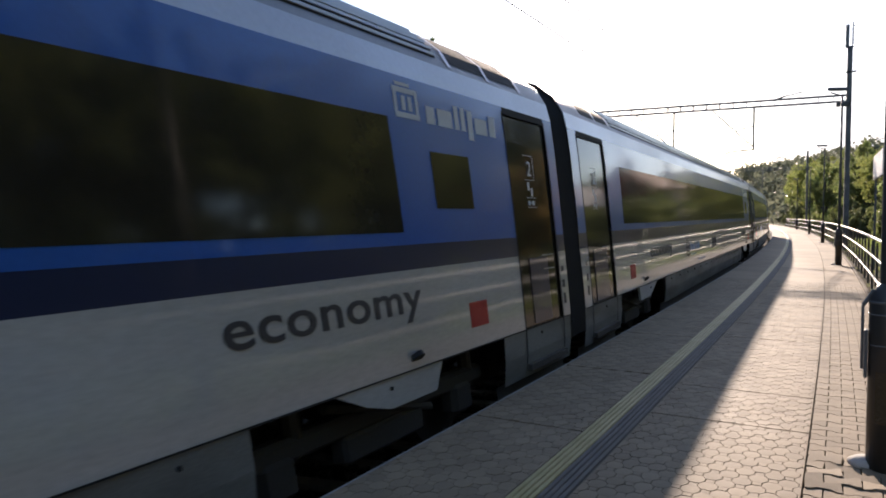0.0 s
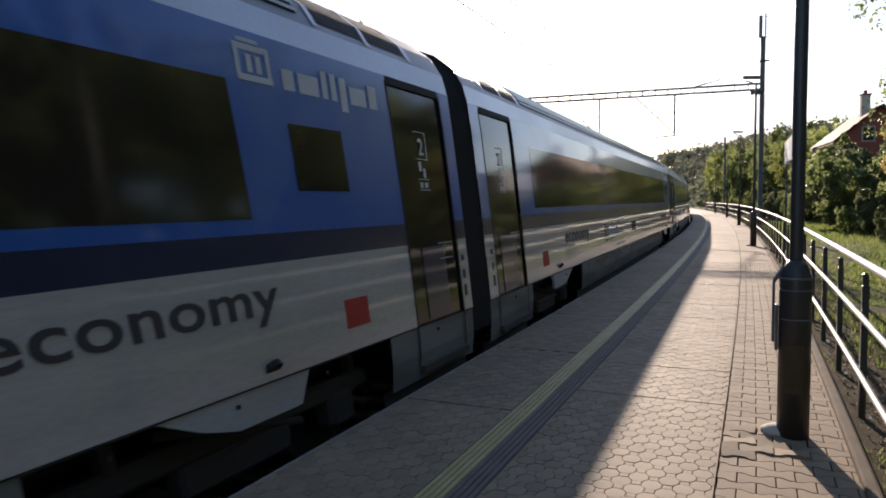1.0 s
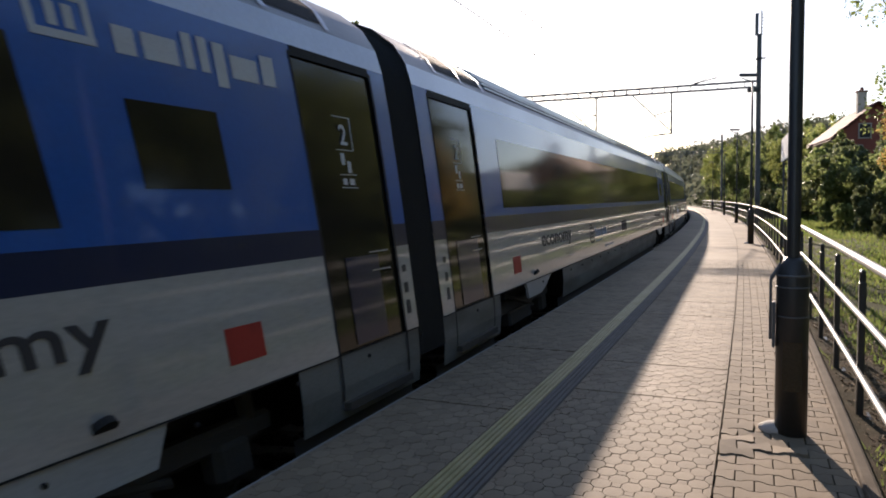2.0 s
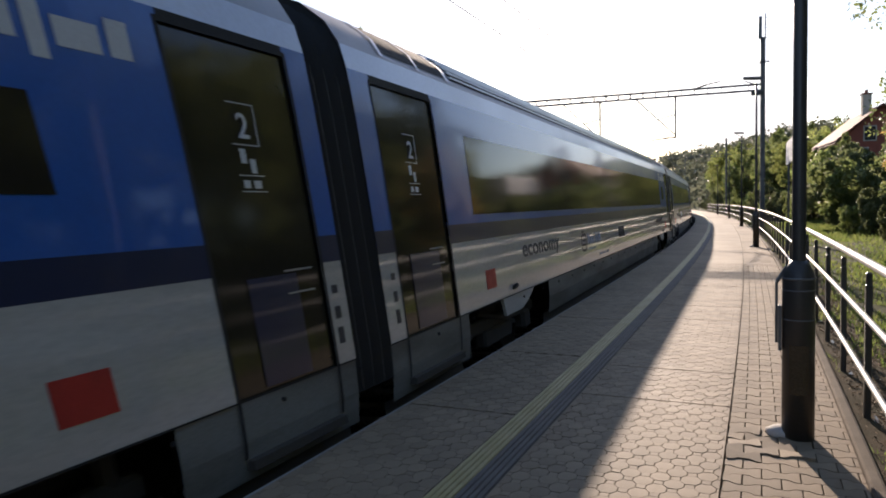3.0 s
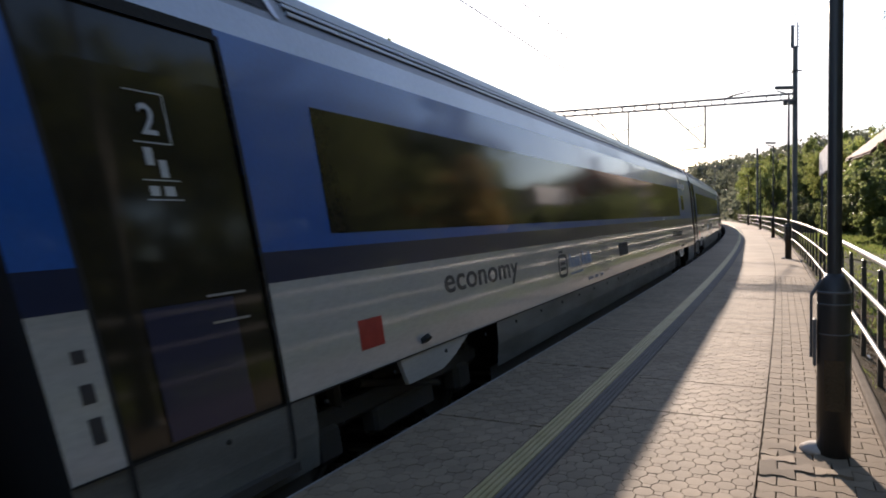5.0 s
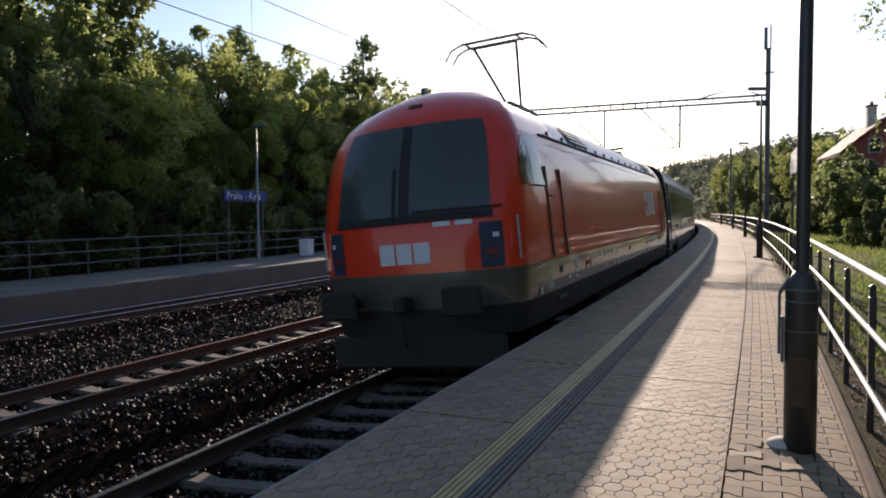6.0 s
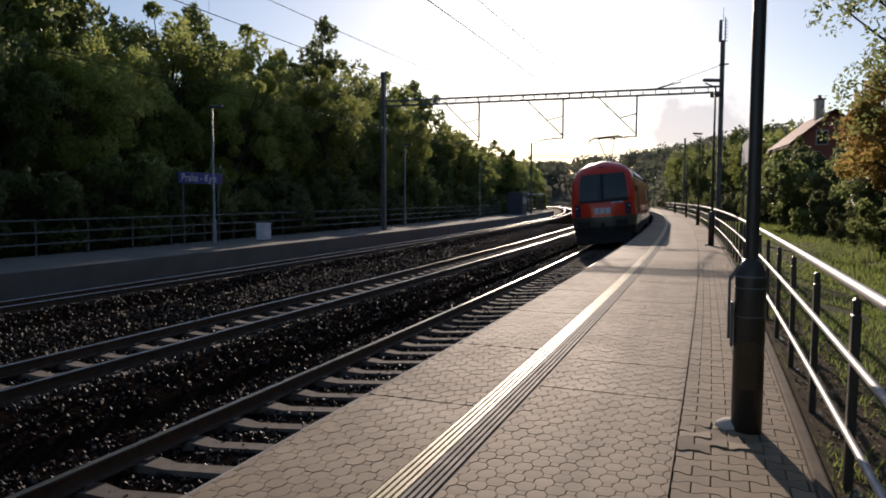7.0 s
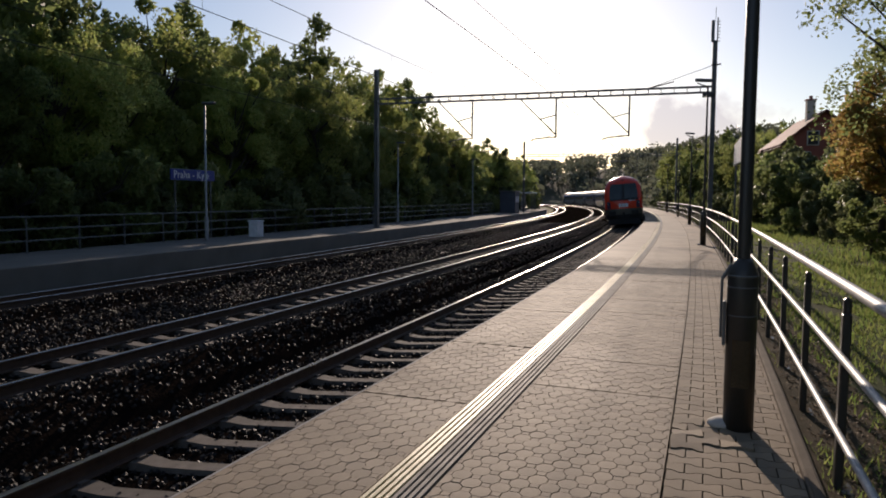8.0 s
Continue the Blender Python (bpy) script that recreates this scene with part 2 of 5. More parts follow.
M_BARK = surface("bark", (0.075, 0.06, 0.045), 0.9, 0, (0.04, 0.035, 0.03), 6, 30, 0.8, stretch=(1, 1, 0.25))
M_LEAF = leaf_surface("leaf", (0.115, 0.15, 0.034), (0.2, 0.2, 0.052), 0.3, 0.6)
M_KERB = surface("kerb_concrete", (0.135, 0.1, 0.066), 0.9, 0, (0.08, 0.06, 0.04), 5, 60, 0.4)
M_VERGE = surface("verge_soil", (0.1, 0.07, 0.04), 0.95, 0, (0.05, 0.045, 0.022), 2.2, 60, 0.6, depth=0.015, spec=0.1, amount=0.8)
M_MORTAR = surface("mortar", (0.6, 0.55, 0.48), 0.8, 0, (0.45, 0.4, 0.34), 20, 90, 0.4)
# haze over the distant woods is put into these greyer leaf colours
M_HAZEWOOD = leaf_surface("leaf_haze_tinted", (0.095, 0.108, 0.07), (0.125, 0.13, 0.085), 0.2, 0.34)
M_LEAF2 = leaf_surface("leaf_dark", (0.08, 0.108, 0.03), (0.13, 0.145, 0.045), 0.3, 0.58)
M_BUSH = leaf_surface("leaf_bush", (0.072, 0.092, 0.034), (0.11, 0.118, 0.05), 0.25, 0.42)
M_LEAF3 = leaf_surface("leaf_autumn", (0.15, 0.14, 0.03), (0.2, 0.11, 0.03), 0.3, 0.55)
M_GRASS = leaf_surface("grass", (0.07, 0.115, 0.02), (0.135, 0.145, 0.038), 0.2, 0.45)

# ---- ground, ballast, tracks ----
def build_ground():
    profile = [(-620, 30), (-300, 20), (-120, 6), (-60, 2), (-32, 0.2), (-24, -0.5), (-19.8, -0.75), (-19.0, -1.15), (-16.5, -1.2),
               (-10.0, -1.2), (-2.4, -1.2), (0.5, -1.2), (0.62, -0.06), (1.0, -0.1), (1.6, -0.2), (2.6, -0.35), (4.5, -0.45), (7, -0.2), (9.5, 0.5),
               (14, 2.0), (22, 3.6), (36, 5.0), (70, 8), (140, 14), (300, 22), (620, 30)]
    b = Build()
    rows = []
    stations = [-600, -400, -250, -150, -90] + [-60 + 2 * i for i in range(91)] + [140, 170, 210, 260, 330, 420, 540, 700]
    for s in stations:
        row = []
        for d, z in profile:
            soft = min(1.0, max(0.0, (abs(d + 8) - 9.2) / 8))
            lift = soft * 0.5 * noise.noise(Vector((s * 0.07, d * 0.11, 0)))
            row.append(arc(s, d, z + lift))
        rows.append(row)
    b.quadstrip(rows)
    ob = part("ground", b, M_MEADOW, smooth=True)
    tagged(ob, "uneven green meadow and earth beside the line", "ground", kind="structure")


def ballast_top(s, d):
    """Height of the ballast: shoulders by each track, heaped over the sleepers' ends on the two farther ones."""
    z = -1.0
    for number, (c, top) in enumerate(TRACKS):
        x = d - c
        if abs(x) < 1.9:
            heap = 0.085 * min(1, max(0, (abs(x) - 0.86) / 0.12)) if number else 0.0
            z = max(z, top - 0.24 + heap + 0.0807 * x - max(0, abs(x) - 1.35) * 0.5)
    return z + 0.022 * noise.noise(Vector((s * 3.1, d * 3.3, 1)))


def build_ballast():
    b = Build()
    left, right = -15.9, EDGE + 0.15
    xs = [left + (right - left) * i / 88 for i in range(89)]
    rows = []
    for i in range(470):
        s = -30 + i * 0.35 if i < 200 else 40 + (i - 200) * 1.0
        rows.append([arc(s, d, ballast_top(s, d)) for d in xs])
    b.quadstrip(rows)
    tagged(part("ballast", b, M_BALLAST), "dark crushed stone ballast under the tracks, gap shade in its colour", "ballast", kind="structure")
    # loose stones on top, near the camera
    st = Build()
    r = random.Random(3)
    for i in range(95000):
        u = r.random() ** 2.1
        s, d = 0.3 + 72 * u, r.uniform(left + 0.2, right - 0.05)
        size = r.uniform(0.013, 0.034) * (1 + u * 1.2)
        p = arc(s, d, ballast_top(s, d) + size * r.uniform(0.35, 0.8))
        q = Euler((r.random() * 6, r.random() * 6, r.random() * 6)).to_matrix()
        pts = [q @ Vector(v) * size for v in ((1, 0.1, 0), (-0.9, 0, 0.2), (0, 1.1, 0.1), (0.1, -0.9, 0), (0, 0.2, 0.8), (0, 0, -0.8))]
        k = len(st.v)
        st.v += [tuple(p + v) for v in pts]
        st.f += [tuple(k + j for j in f) for f in ((0, 2, 4), (2, 1, 4), (1, 3, 4), (3, 0, 4), (2, 0, 5), (1, 2, 5), (3, 1, 5), (0, 3, 5))]
    tagged(part("ballast_stones", st, M_STONE, turn=False), "loose angular grey-brown stones lying on the ballast", "stones", kind="stuff")


def rail_profile(side):
    """Foot, web and head, the head's top at 0."""
    half = [(0.07, -0.155), (0.07, -0.145), (0.012, -0.125), (0.009, -0.04), (0.034, -0.03), (0.034, -0.006)]
    pts = half + [(-x, z) for x, z in reversed(half)]
    return [(side * 0.7525 + x, z) for x, z in pts]


def sleeper_mesh():
    """A concrete sleeper, thinner in the middle, with its two rail seats and clips."""
    b = Build()
    rows = []
    for x, h, w in ((-1.3, 0.13, 0.12), (-1.22, 0.17, 0.14), (-0.6, 0.17, 0.14), (-0.4, 0.135, 0.11), (0.4, 0.135, 0.11), (0.6, 0.17, 0.14), (1.22, 0.17, 0.14), (1.3, 0.13, 0.12)):
        rows.append([Vector((x, -w, -0.33)), Vector((x, w, -0.33)), Vector((x, w * 0.8, -0.33 + h)), Vector((x, -w * 0.8, -0.33 + h))])
    b.quadstrip(rows, True)
    b.f += [(0, 1, 2, 3), (31, 30, 29, 28)]
    for sx in (-0.7525, 0.7525):
        for o in (-0.1, 0.1):
            b.box(sx + o, 0, -0.15, 0.06, 0.09, 0.035)
    return b.mesh("sleeper", M_SLEEPER)


def build_tracks():
    sl = sleeper_mesh()
    for number, ((c, top), words) in enumerate(zip(TRACKS, ("beside the paved platform", "between two others", "along the far platform"))):
        t = thing("railway_track", f"steel rails on pale concrete sleepers, {words}", "railway track", group="railway tracks", kind="")
        s1 = 300
        for side in (-1, 1):
            b = Build().sweep(rail_profile(side), -45, s1, 1.5, (c, top))
            r = part("rail", b, M_RAIL, t, "rusty rail with a polished running surface")
            h = Build().sweep([(side * 0.7525 - 0.03, -0.005), (side * 0.7525 + 0.03, -0.005), (side * 0.7525 + 0.026, 0.004), (side * 0.7525 - 0.026, 0.004)], -45, s1, 1.5, (c, top))
            part("railhead", h, M_RAILTOP, r, "shiny worn railhead")
        for i in range(-9, 140):
            ob = part("sleeper", sl, None, t)
            ob.matrix_basis = arc_pose(6.33 + 0.637 * i + rng.uniform(-0.015, 0.015), c, top, CANT) @ pose(rng.uniform(-0.02, 0.02), 0, rng.uniform(-0.01, 0.004), 0, 0, rng.uniform(-0.6, 0.6))


# ---- platforms ----
def build_platforms():
    b = Build().sweep([(EDGE + 0.02, -1.3), (PAVED + 0.07, -1.3), (PAVED + 0.07, deck(PAVED) - 0.08), (EDGE + 0.02, deck(EDGE) - 0.08)], -40, 135, 2)
    near = part("platform", b, M_JOINT)
    tagged(near, "raised station platform paved with beige concrete blocks", "platform", kind="structure")
    b = Build().sweep([(EDGE + 0.14, -1.28), (EDGE + 0.14, -0.30), (EDGE, -0.22), (EDGE, deck(EDGE) - 0.012), (EDGE + 0.012, deck(EDGE) - 0.002), (EDGE + 0.03, deck(EDGE) - 0.002), (EDGE + 0.03, -1.28)], -40, 135, 1.5)
    part("edge_beam", b, M_CONCRETE, near, "grey concrete edge of the platform")
    kerb = Build().sweep([(PAVED, -0.3), (PAVED + 0.07, -0.3), (PAVED + 0.07, 0.004), (PAVED + 0.055, 0.012), (PAVED + 0.01, 0.012), (PAVED, 0.0)], -40, 135, 1.5)
    part("kerb", kerb, M_KERB, near, "low brownish concrete kerb along the verge")
    rows = []
    for i in range(240):
        s = 0.5 + i * 0.16
        rows.append([arc(s, d, z + 0.012 + 0.012 * noise.noise(Vector((s * 5, d * 6, 2)))) for d, z in ((0.615, -0.03), (0.7, -0.055), (0.85, -0.075), (1.0, -0.095), (1.18 + 0.12 * noise.noise(Vector((s, 1, 5))), -0.125), (1.4, -0.19))])
    b = Build()
    b.quadstrip(rows)
    tagged(part("verge", b, M_VERGE, smooth=True), "brown bare soil strip under the fence", "verge", kind="structure")
    far = Build().sweep([(-15.95, -1.3), (-15.95, -0.29), (-15.98, -0.27), (-16.6, -0.265), (-19.3, -0.22), (-19.3, -1.3)], -60, 116, 1.5)
    far = part("platform_far", far, surface("far_concrete", (0.19, 0.175, 0.15), 0.9, 0, (0.12, 0.11, 0.093), 1.0, 50, 0.3))
    tagged(far, "long grey concrete platform across the tracks", "platform", kind="structure")


# ---- the fence along the platform ----
def tube_along(b, d, z, r, s0, s1, step=1.5, n=8):
    ring = [(d + r * math.cos(2 * math.pi * j / n), z + r * math.sin(2 * math.pi * j / n)) for j in range(n)]
    return b.sweep(ring, s0, s1, step)


def build_railing():
    fence = thing("platform_railing", "dark steel posts with three shiny galvanised tubes along the platform", "railing")
    post = Build()
    post.box(0, 0, 0.42, 0.045, 0.075, 1.1, c=0.008)
    post.box(0, 0, 0.99, 0.04, 0.055, 0.13, c=0.012)
    post.box(0, 0, -0.02, 0.16, 0.2, 0.04, c=0.01)
    me = post.mesh("post", M_DARKPAINT)
    s = 4.37 - 1.52 * 12
    while s < 112:
        part("post", me, None, fence, m=arc_pose(s, 0.72, -0.05) @ pose(0, 0, 0, rng.uniform(-.6, .6), rng.uniform(-.6, .6), 0))
        s += 1.52
    for z, r, words in ((1.07, 0.030, "thick galvanised handrail"), (0.70, 0.021, "galvanised tube"), (0.29, 0.021, "galvanised tube")):
        part("handrail" if z > 1 else "rail_tube", tube_along(Build(), 0.72 - (0.0 if z > 1 else 0.03), z, r, 4.37 - 1.52 * 12, 112), M_GALV, fence, words, smooth=True)


def build_lamp_post(m, with_base=True):
    """A tall thin post on a thick lower sleeve, with a flat lantern on a short arm."""
    t = thing("lamp_post", "dark steel lamp post with thick lower sleeve and flat lantern", "lamp post", m, "platform lamp posts")
    b = Build().lathe([(0.0, 0.0), (0.098, 0.0), (0.098, 1.04), (0.094, 1.07), (0.066, 1.13), (0.05, 1.16), (0.0, 1.16)], n=20)
    sleeve = part("sleeve", b, M_DARKPAINT, t, "thick dark lower sleeve", smooth=True)
    for z, thick in ((0.78, 0.004), (0.97, 0.005), (1.045, 0.008)):
        part("ring", Build().lathe([(0.097, z - thick), (0.1005, z - thick), (0.1005, z + thick), (0.097, z + thick)], n=20), M_GREYSTEEL, sleeve, "thin worn pale ring", smooth=True)
    b = Build()
    b.quadstrip([[Vector((0.1 * math.cos(a), 0.1 * math.sin(a), z)) for z in (0.3, 0.62)] for a in (radians(-125 + 7 * k) for k in range(11))])
    part("hatch", b, M_VERGE, sleeve, "dull brownish service hatch")
    b = Build().box(-0.11, 0, 0.72, 0.02, 0.09, 0.3, c=0.006)
    b.tube((-0.07, 0, 1.12), (-0.13, 0, 1.02), 0.012).tube((-0.13, 0, 1.02), (-0.13, 0, 0.62), 0.009)
    part("conduit", b, M_GREYSTEEL, sleeve)
    part("shaft", Build().lathe([(0.042, 1.1), (0.042, 3.2), (0.034, 3.25), (0.032, 5.35), (0.0, 5.36)], n=14), M_DARKPAINT, t, smooth=True)
    part("arm", Build().tube((0, 0, 5.3), (-0.34, 0, 5.44), 0.022), M_DARKPAINT, t)
    part("lantern", Build().box(-0.52, 0, 5.5, 0.56, 0.2, 0.1, pose(0, 0, 0, 0, 4, 0), c=0.03), M_GREYSTEEL, t, "flat grey lantern")
    part("foot", Build().lathe([(0.0, 0.0), (0.10, 0.0), (0.095, 0.03), (0.05, 0.055), (0.0, 0.06)], m=pose(-0.1, 0.03, 0), n=12), M_MORTAR, t, "pale lump of mortar at the foot", smooth=True)
    return t


def build_lamps():
    first = build_lamp_post(arc_pose(5.17, 0.24, -0.02))
    for s in (-15.4, 25.8, 46.2, 66.6, 87.0):
        copy_thing(first, arc_pose(s, 0.24, -0.02))
    white = surface("far_pole", (0.35, 0.36, 0.36), 0.5, 0.3)
    for s in (3.0, 24.1, 45.5, 67):
        t = thing("lamp_post", "slim grey lamp post on the far platform", "lamp post", arc_pose(s, -18.5, -0.24), "far lamp posts")
        part("shaft", Build().lathe([(0.08, 0), (0.08, 0.9), (0.045, 1.0), (0.035, 5.4), (0, 5.41)], n=10), white, t, smooth=True)
        part("lantern", Build().box(0.2, 0, 5.42, 0.6, 0.2, 0.1, c=0.03), M_GREYSTEEL, t)

# ---- overhead line ----
def build_gantry(s, d0, d1, drops, height=7.0):
    g = thing("overhead_line_gantry", "grey steel lattice beam on two tall masts above the tracks", "gantry", group="overhead line gantries")
    for d, top in ((d0, 9.4 if s < 50 else 9.0), (d1, 8.8)):
        b = Build()
        m = arc_pose(s, d, -0.5)
        corner = [(-0.11, -0.13), (-0.09, -0.13), (-0.09, -0.01), (0.09, -0.01), (0.09, -0.13), (0.11, -0.13)]
        ring = corner + [(-x, -y) for x, y in corner]
        b.quadstrip([[m @ Vector((x, y, z)) for x, y in ring] for z in (0, top + 0.5)], True)
        b.face([m @ Vector((x, y, top + 0.5)) for x, y in ring])
        part("mast", b, M_GREYSTEEL, g, "tall dark H-section mast")
    b = Build()
    m = arc_pose(s, 0, 0)
    n = round((d0 - d1) / 0.62)
    for o in (-0.16, 0.16):
        for z in (height - 0.14, height + 0.14):
            b.box((d0 + d1) / 2, o, z, d0 - d1, 0.06, 0.06, m)
    for i in range(n + 1):
        x = d1 + (d0 - d1) * i / n
        for o in (-0.16, 0.16):
            b.box(x, o, height, 0.035, 0.03, 0.26, m)
        for z in (height - 0.14, height + 0.14):
            b.box(x, 0, z, 0.035, 0.3, 0.03, m)
    part("beam", b, M_GREYSTEEL, g, "openwork steel beam")
    for d in drops:
        b = Build()
        p = lambda x, z: m @ Vector((d + x, 0, z))
        b.tube(p(1.1, height - 0.1), p(1.1, 4.75), 0.05, n=6)
        b.tube(p(1.1, 4.8), p(0.05, 4.72), 0.035, n=6)
        b.tube(p(-0.9, height - 0.1), p(1.05, 4.95), 0.035, n=6)
        b.tube(p(0.25, 5.75), p(1.1, 5.95), 0.03, n=6)
        b.tube(p(0.05, 4.72), p(-0.25, 4.62), 0.03, n=6)
        part("registration_arm", b, M_GREYSTEEL, g, "drop tube with a hinged arm for the wire")
        ins = Build()
        for k in range(4):
            q = p(0.75 - 0.07 * k, 4.785 - 0.005 * k)
            ins.tube(q, q + (p(1, 0) - p(0, 0)) * 0.04, 0.05, n=8)
        part("insulator", ins, surface("insulator", (0.12, 0.06, 0.04), 0.25), g)
    return g


def build_overhead():
    g1 = build_gantry(38.5, 0.95, -17.2, (-4.2, -7.98, -12.6))
    # mast top: an aerial panel with rungs, and guy wire
    b = Build()
    m = arc_pose(38.5, 0.95, 0)
    b.box(-0.12, 0, 9.85, 0.16, 0.2, 1.05, m, c=0.02)
    part("aerial", b, M_GREYSTEEL, g1, "upright grey aerial box")
    b = Build().tube(m @ Vector((0.1, 0, 9.3)), m @ Vector((0.1, 0, 10.5)), 0.03)
    for k in range(7):
        b.box(0.14, 0, 9.35 + 0.16 * k, 0.16, 0.05, 0.03, m)
    b.tube(m @ Vector((0.0, 0, 10.3)), m @ Vector((0.0, 0, 11.0)), 0.012)
    part("rung_bar", b, M_GREYSTEEL, g1)
    b = Build().box(-0.25, 0, 6.72, 0.55, 0.3, 0.2, m, c=0.03)
    part("equipment_box", b, M_DARKPAINT, g1, "dark box under the beam's end")
    b = Build().tube(m @ Vector((0, 0, 8.2)), m @ Vector((-3.2, 0, 7.15)), 0.014)
    b.tube(m @ Vector((-3.2, 0, 7.15)), m @ Vector((-1.9, 0, 7.45)), 0.03).tube(m @ Vector((-0.15, 0, 8.2)), m @ Vector((0.3, 0, 8.22)), 0.04)
    part("stay", b, M_WIRE, g1)
    build_gantry(93, 1.6, -17.2, (-4.2, -7.98, -14.3))
    build_gantry(-18, 1.2, -17.2, (-4.2, -7.98, -12.6))
    for c in (-4.3, -8.08, -13.4):
        t = thing("overhead_wire", "thin dark contact wire hung from a sagging carrier wire", "overhead wire", group="overhead wires")
        w, k = Build(), Build()
        tube_along(w, c, 4.68, 0.008, -40, 160, 3, 5)
        stations = (-75, -18, 38.5, 93, 150)
        for a, z in zip(stations, stations[1:]):
            n = 14
            pts = []
            for i in range(n + 1):
                u = i / n
                pts.append(arc(a + (z - a) * u, c, 6.1 - 4 * 0.75 * u * (1 - u)))
            for p, q in zip(pts, pts[1:]):
                k.tube(p, q, 0.007, n=5, caps=False)
            for i in range(1, n, 2):
                low = pts[i].copy()
                low.z = 4.68
                k.tube(pts[i], low, 0.003, n=4, caps=False)
        part("contact_wire", w, M_WIRE, t)
        tagged(part("carrier_wire", k, M_WIRE, t), kind="stuff")


# ---- far platform ----
def build_far_side():
    f = thing("platform_railing", "dim steel tube railing at the far platform's back", "railing")
    post = Build().box(0, 0, 0.55, 0.035, 0.035, 1.1).mesh("post", M_GREYSTEEL)
    for i in range(46):
        part("post", post, None, f, m=arc_pose(-10 + 2 * i, -18.9, -0.22))
    for z in (0.87, 0.5, 0.15):
        part("rail_tube", tube_along(Build(), -18.9, z, 0.025, -10, 80, 2, 6), M_GREYSTEEL, f)
    blue = surface("sign_blue", (0.02, 0.045, 0.28), 0.4, 0, (0.02, 0.04, 0.22))
    white = surface("sign_white", (0.8, 0.8, 0.82), 0.5)
    m = arc_pose(24.3, -19.25, -0.3) @ pose(0, 0, 0, 0, 0, 0)
    t = thing("station_sign", "long blue station name board with white lettering on two posts", "station sign", m)
    part("board", Build().box(0, 0, 2.66, 0.05, 2.72, 0.44, c=0.01), blue, t, "blue enamel board")
    for y in (-1.1, 1.1):
        part("leg", Build().tube((0, y, 0), (0, y, 2.5), 0.035), M_GREYSTEEL, t)
    lettering("lettering", "Praha - Kyje", 0.42, white, t, Matrix.Translation((0.032, -1.22, 2.53)) @ Matrix(((0, 0, 1, 0), (1, 0, 0, 0), (0, 1, 0, 0), (0, 0, 0, 1))), 0.004, "white station name")
    t = thing("grit_bin", "pale grey plastic box standing on the far platform", "box", arc_pose(26.9, -18.0, -0.24))
    part("body", Build().box(0, 0, 0.33, 0.45, 0.5, 0.66, c=0.03), white, t)
    part("lid", Build().box(0, 0, 0.69, 0.5, 0.55, 0.07, c=0.02), white, t)
    # waiting shelter far down the platform
    glass = bpy.data.materials.new("shelter_glass")
    glass.use_nodes = True
    gb = glass.node_tree.nodes["Principled BSDF"]
    gb.inputs["Base Color"].default_value, gb.inputs["Roughness"].default_value, gb.inputs["Transmission Weight"].default_value = (0.9, 0.95, 0.95, 1), 0.05, 0.9
    t = thing("waiting_shelter", "small white-roofed glass waiting shelter on the far platform", "shelter", arc_pose(103.5, -17.7, -0.24))
    part("roof", Build().box(0, 0, 2.5, 1.8, 6.5, 0.16, c=0.03), white, t)
    for x in (-0.75, 0.75):
        for y in (-3, -1, 1, 3):
            part("post", Build().box(x, y, 1.22, 0.08, 0.08, 2.44), M_GREYSTEEL, t)
    for y in (-2, 0, 2):
        part("pane", Build().box(-0.75, y, 1.3, 0.02, 1.9, 1.9), glass, t)
    part("bench", Build().box(-0.45, 0, 0.45, 0.4, 5, 0.06, c=0.01), M_GREYSTEEL, t)
    booth = surface("booth_paint", (0.05, 0.06, 0.085), 0.45, 0, (0.035, 0.04, 0.055), 2, 40, 0.1)
    t = thing("platform_booth", "small dark blue-grey booth with a pale window on the far platform", "booth", arc_pose(85.5, -17.9, -0.24))
    part("body", Build().box(0, 0, 1.25, 1.8, 3.4, 2.5, c=0.03), booth, t)
    part("roof", Build().box(0, 0, 2.56, 2.1, 3.8, 0.12, c=0.03), M_GREYSTEEL, t)
    for y in (-0.7, 0.7):
        part("window", Build().box(0.9, y, 1.6, 0.04, 0.8, 0.7, c=0.01), white, t, "pale window panel")
    # long white board behind the fence, facing the tracks
    t = thing("notice_board", "long white board in three panels on thin grey poles", "sign", arc_pose(23.8, 1.17, -0.15))
    for y in (-1.2, 0.0, 1.2):
        part("panel", Build().box(-0.05, y, 3.13, 0.03, 1.12, 0.7, c=0.008), white, t, "blank white panel")
    for y in (-1.5, 1.5):
        part("pole", Build().tube((0, y, 0), (0, y, 3.4), 0.03), M_GREYSTEEL, t)
    part("frame", Build().box(-0.02, 0, 3.13, 0.02, 3.6, 0.75), M_GREYSTEEL, t)


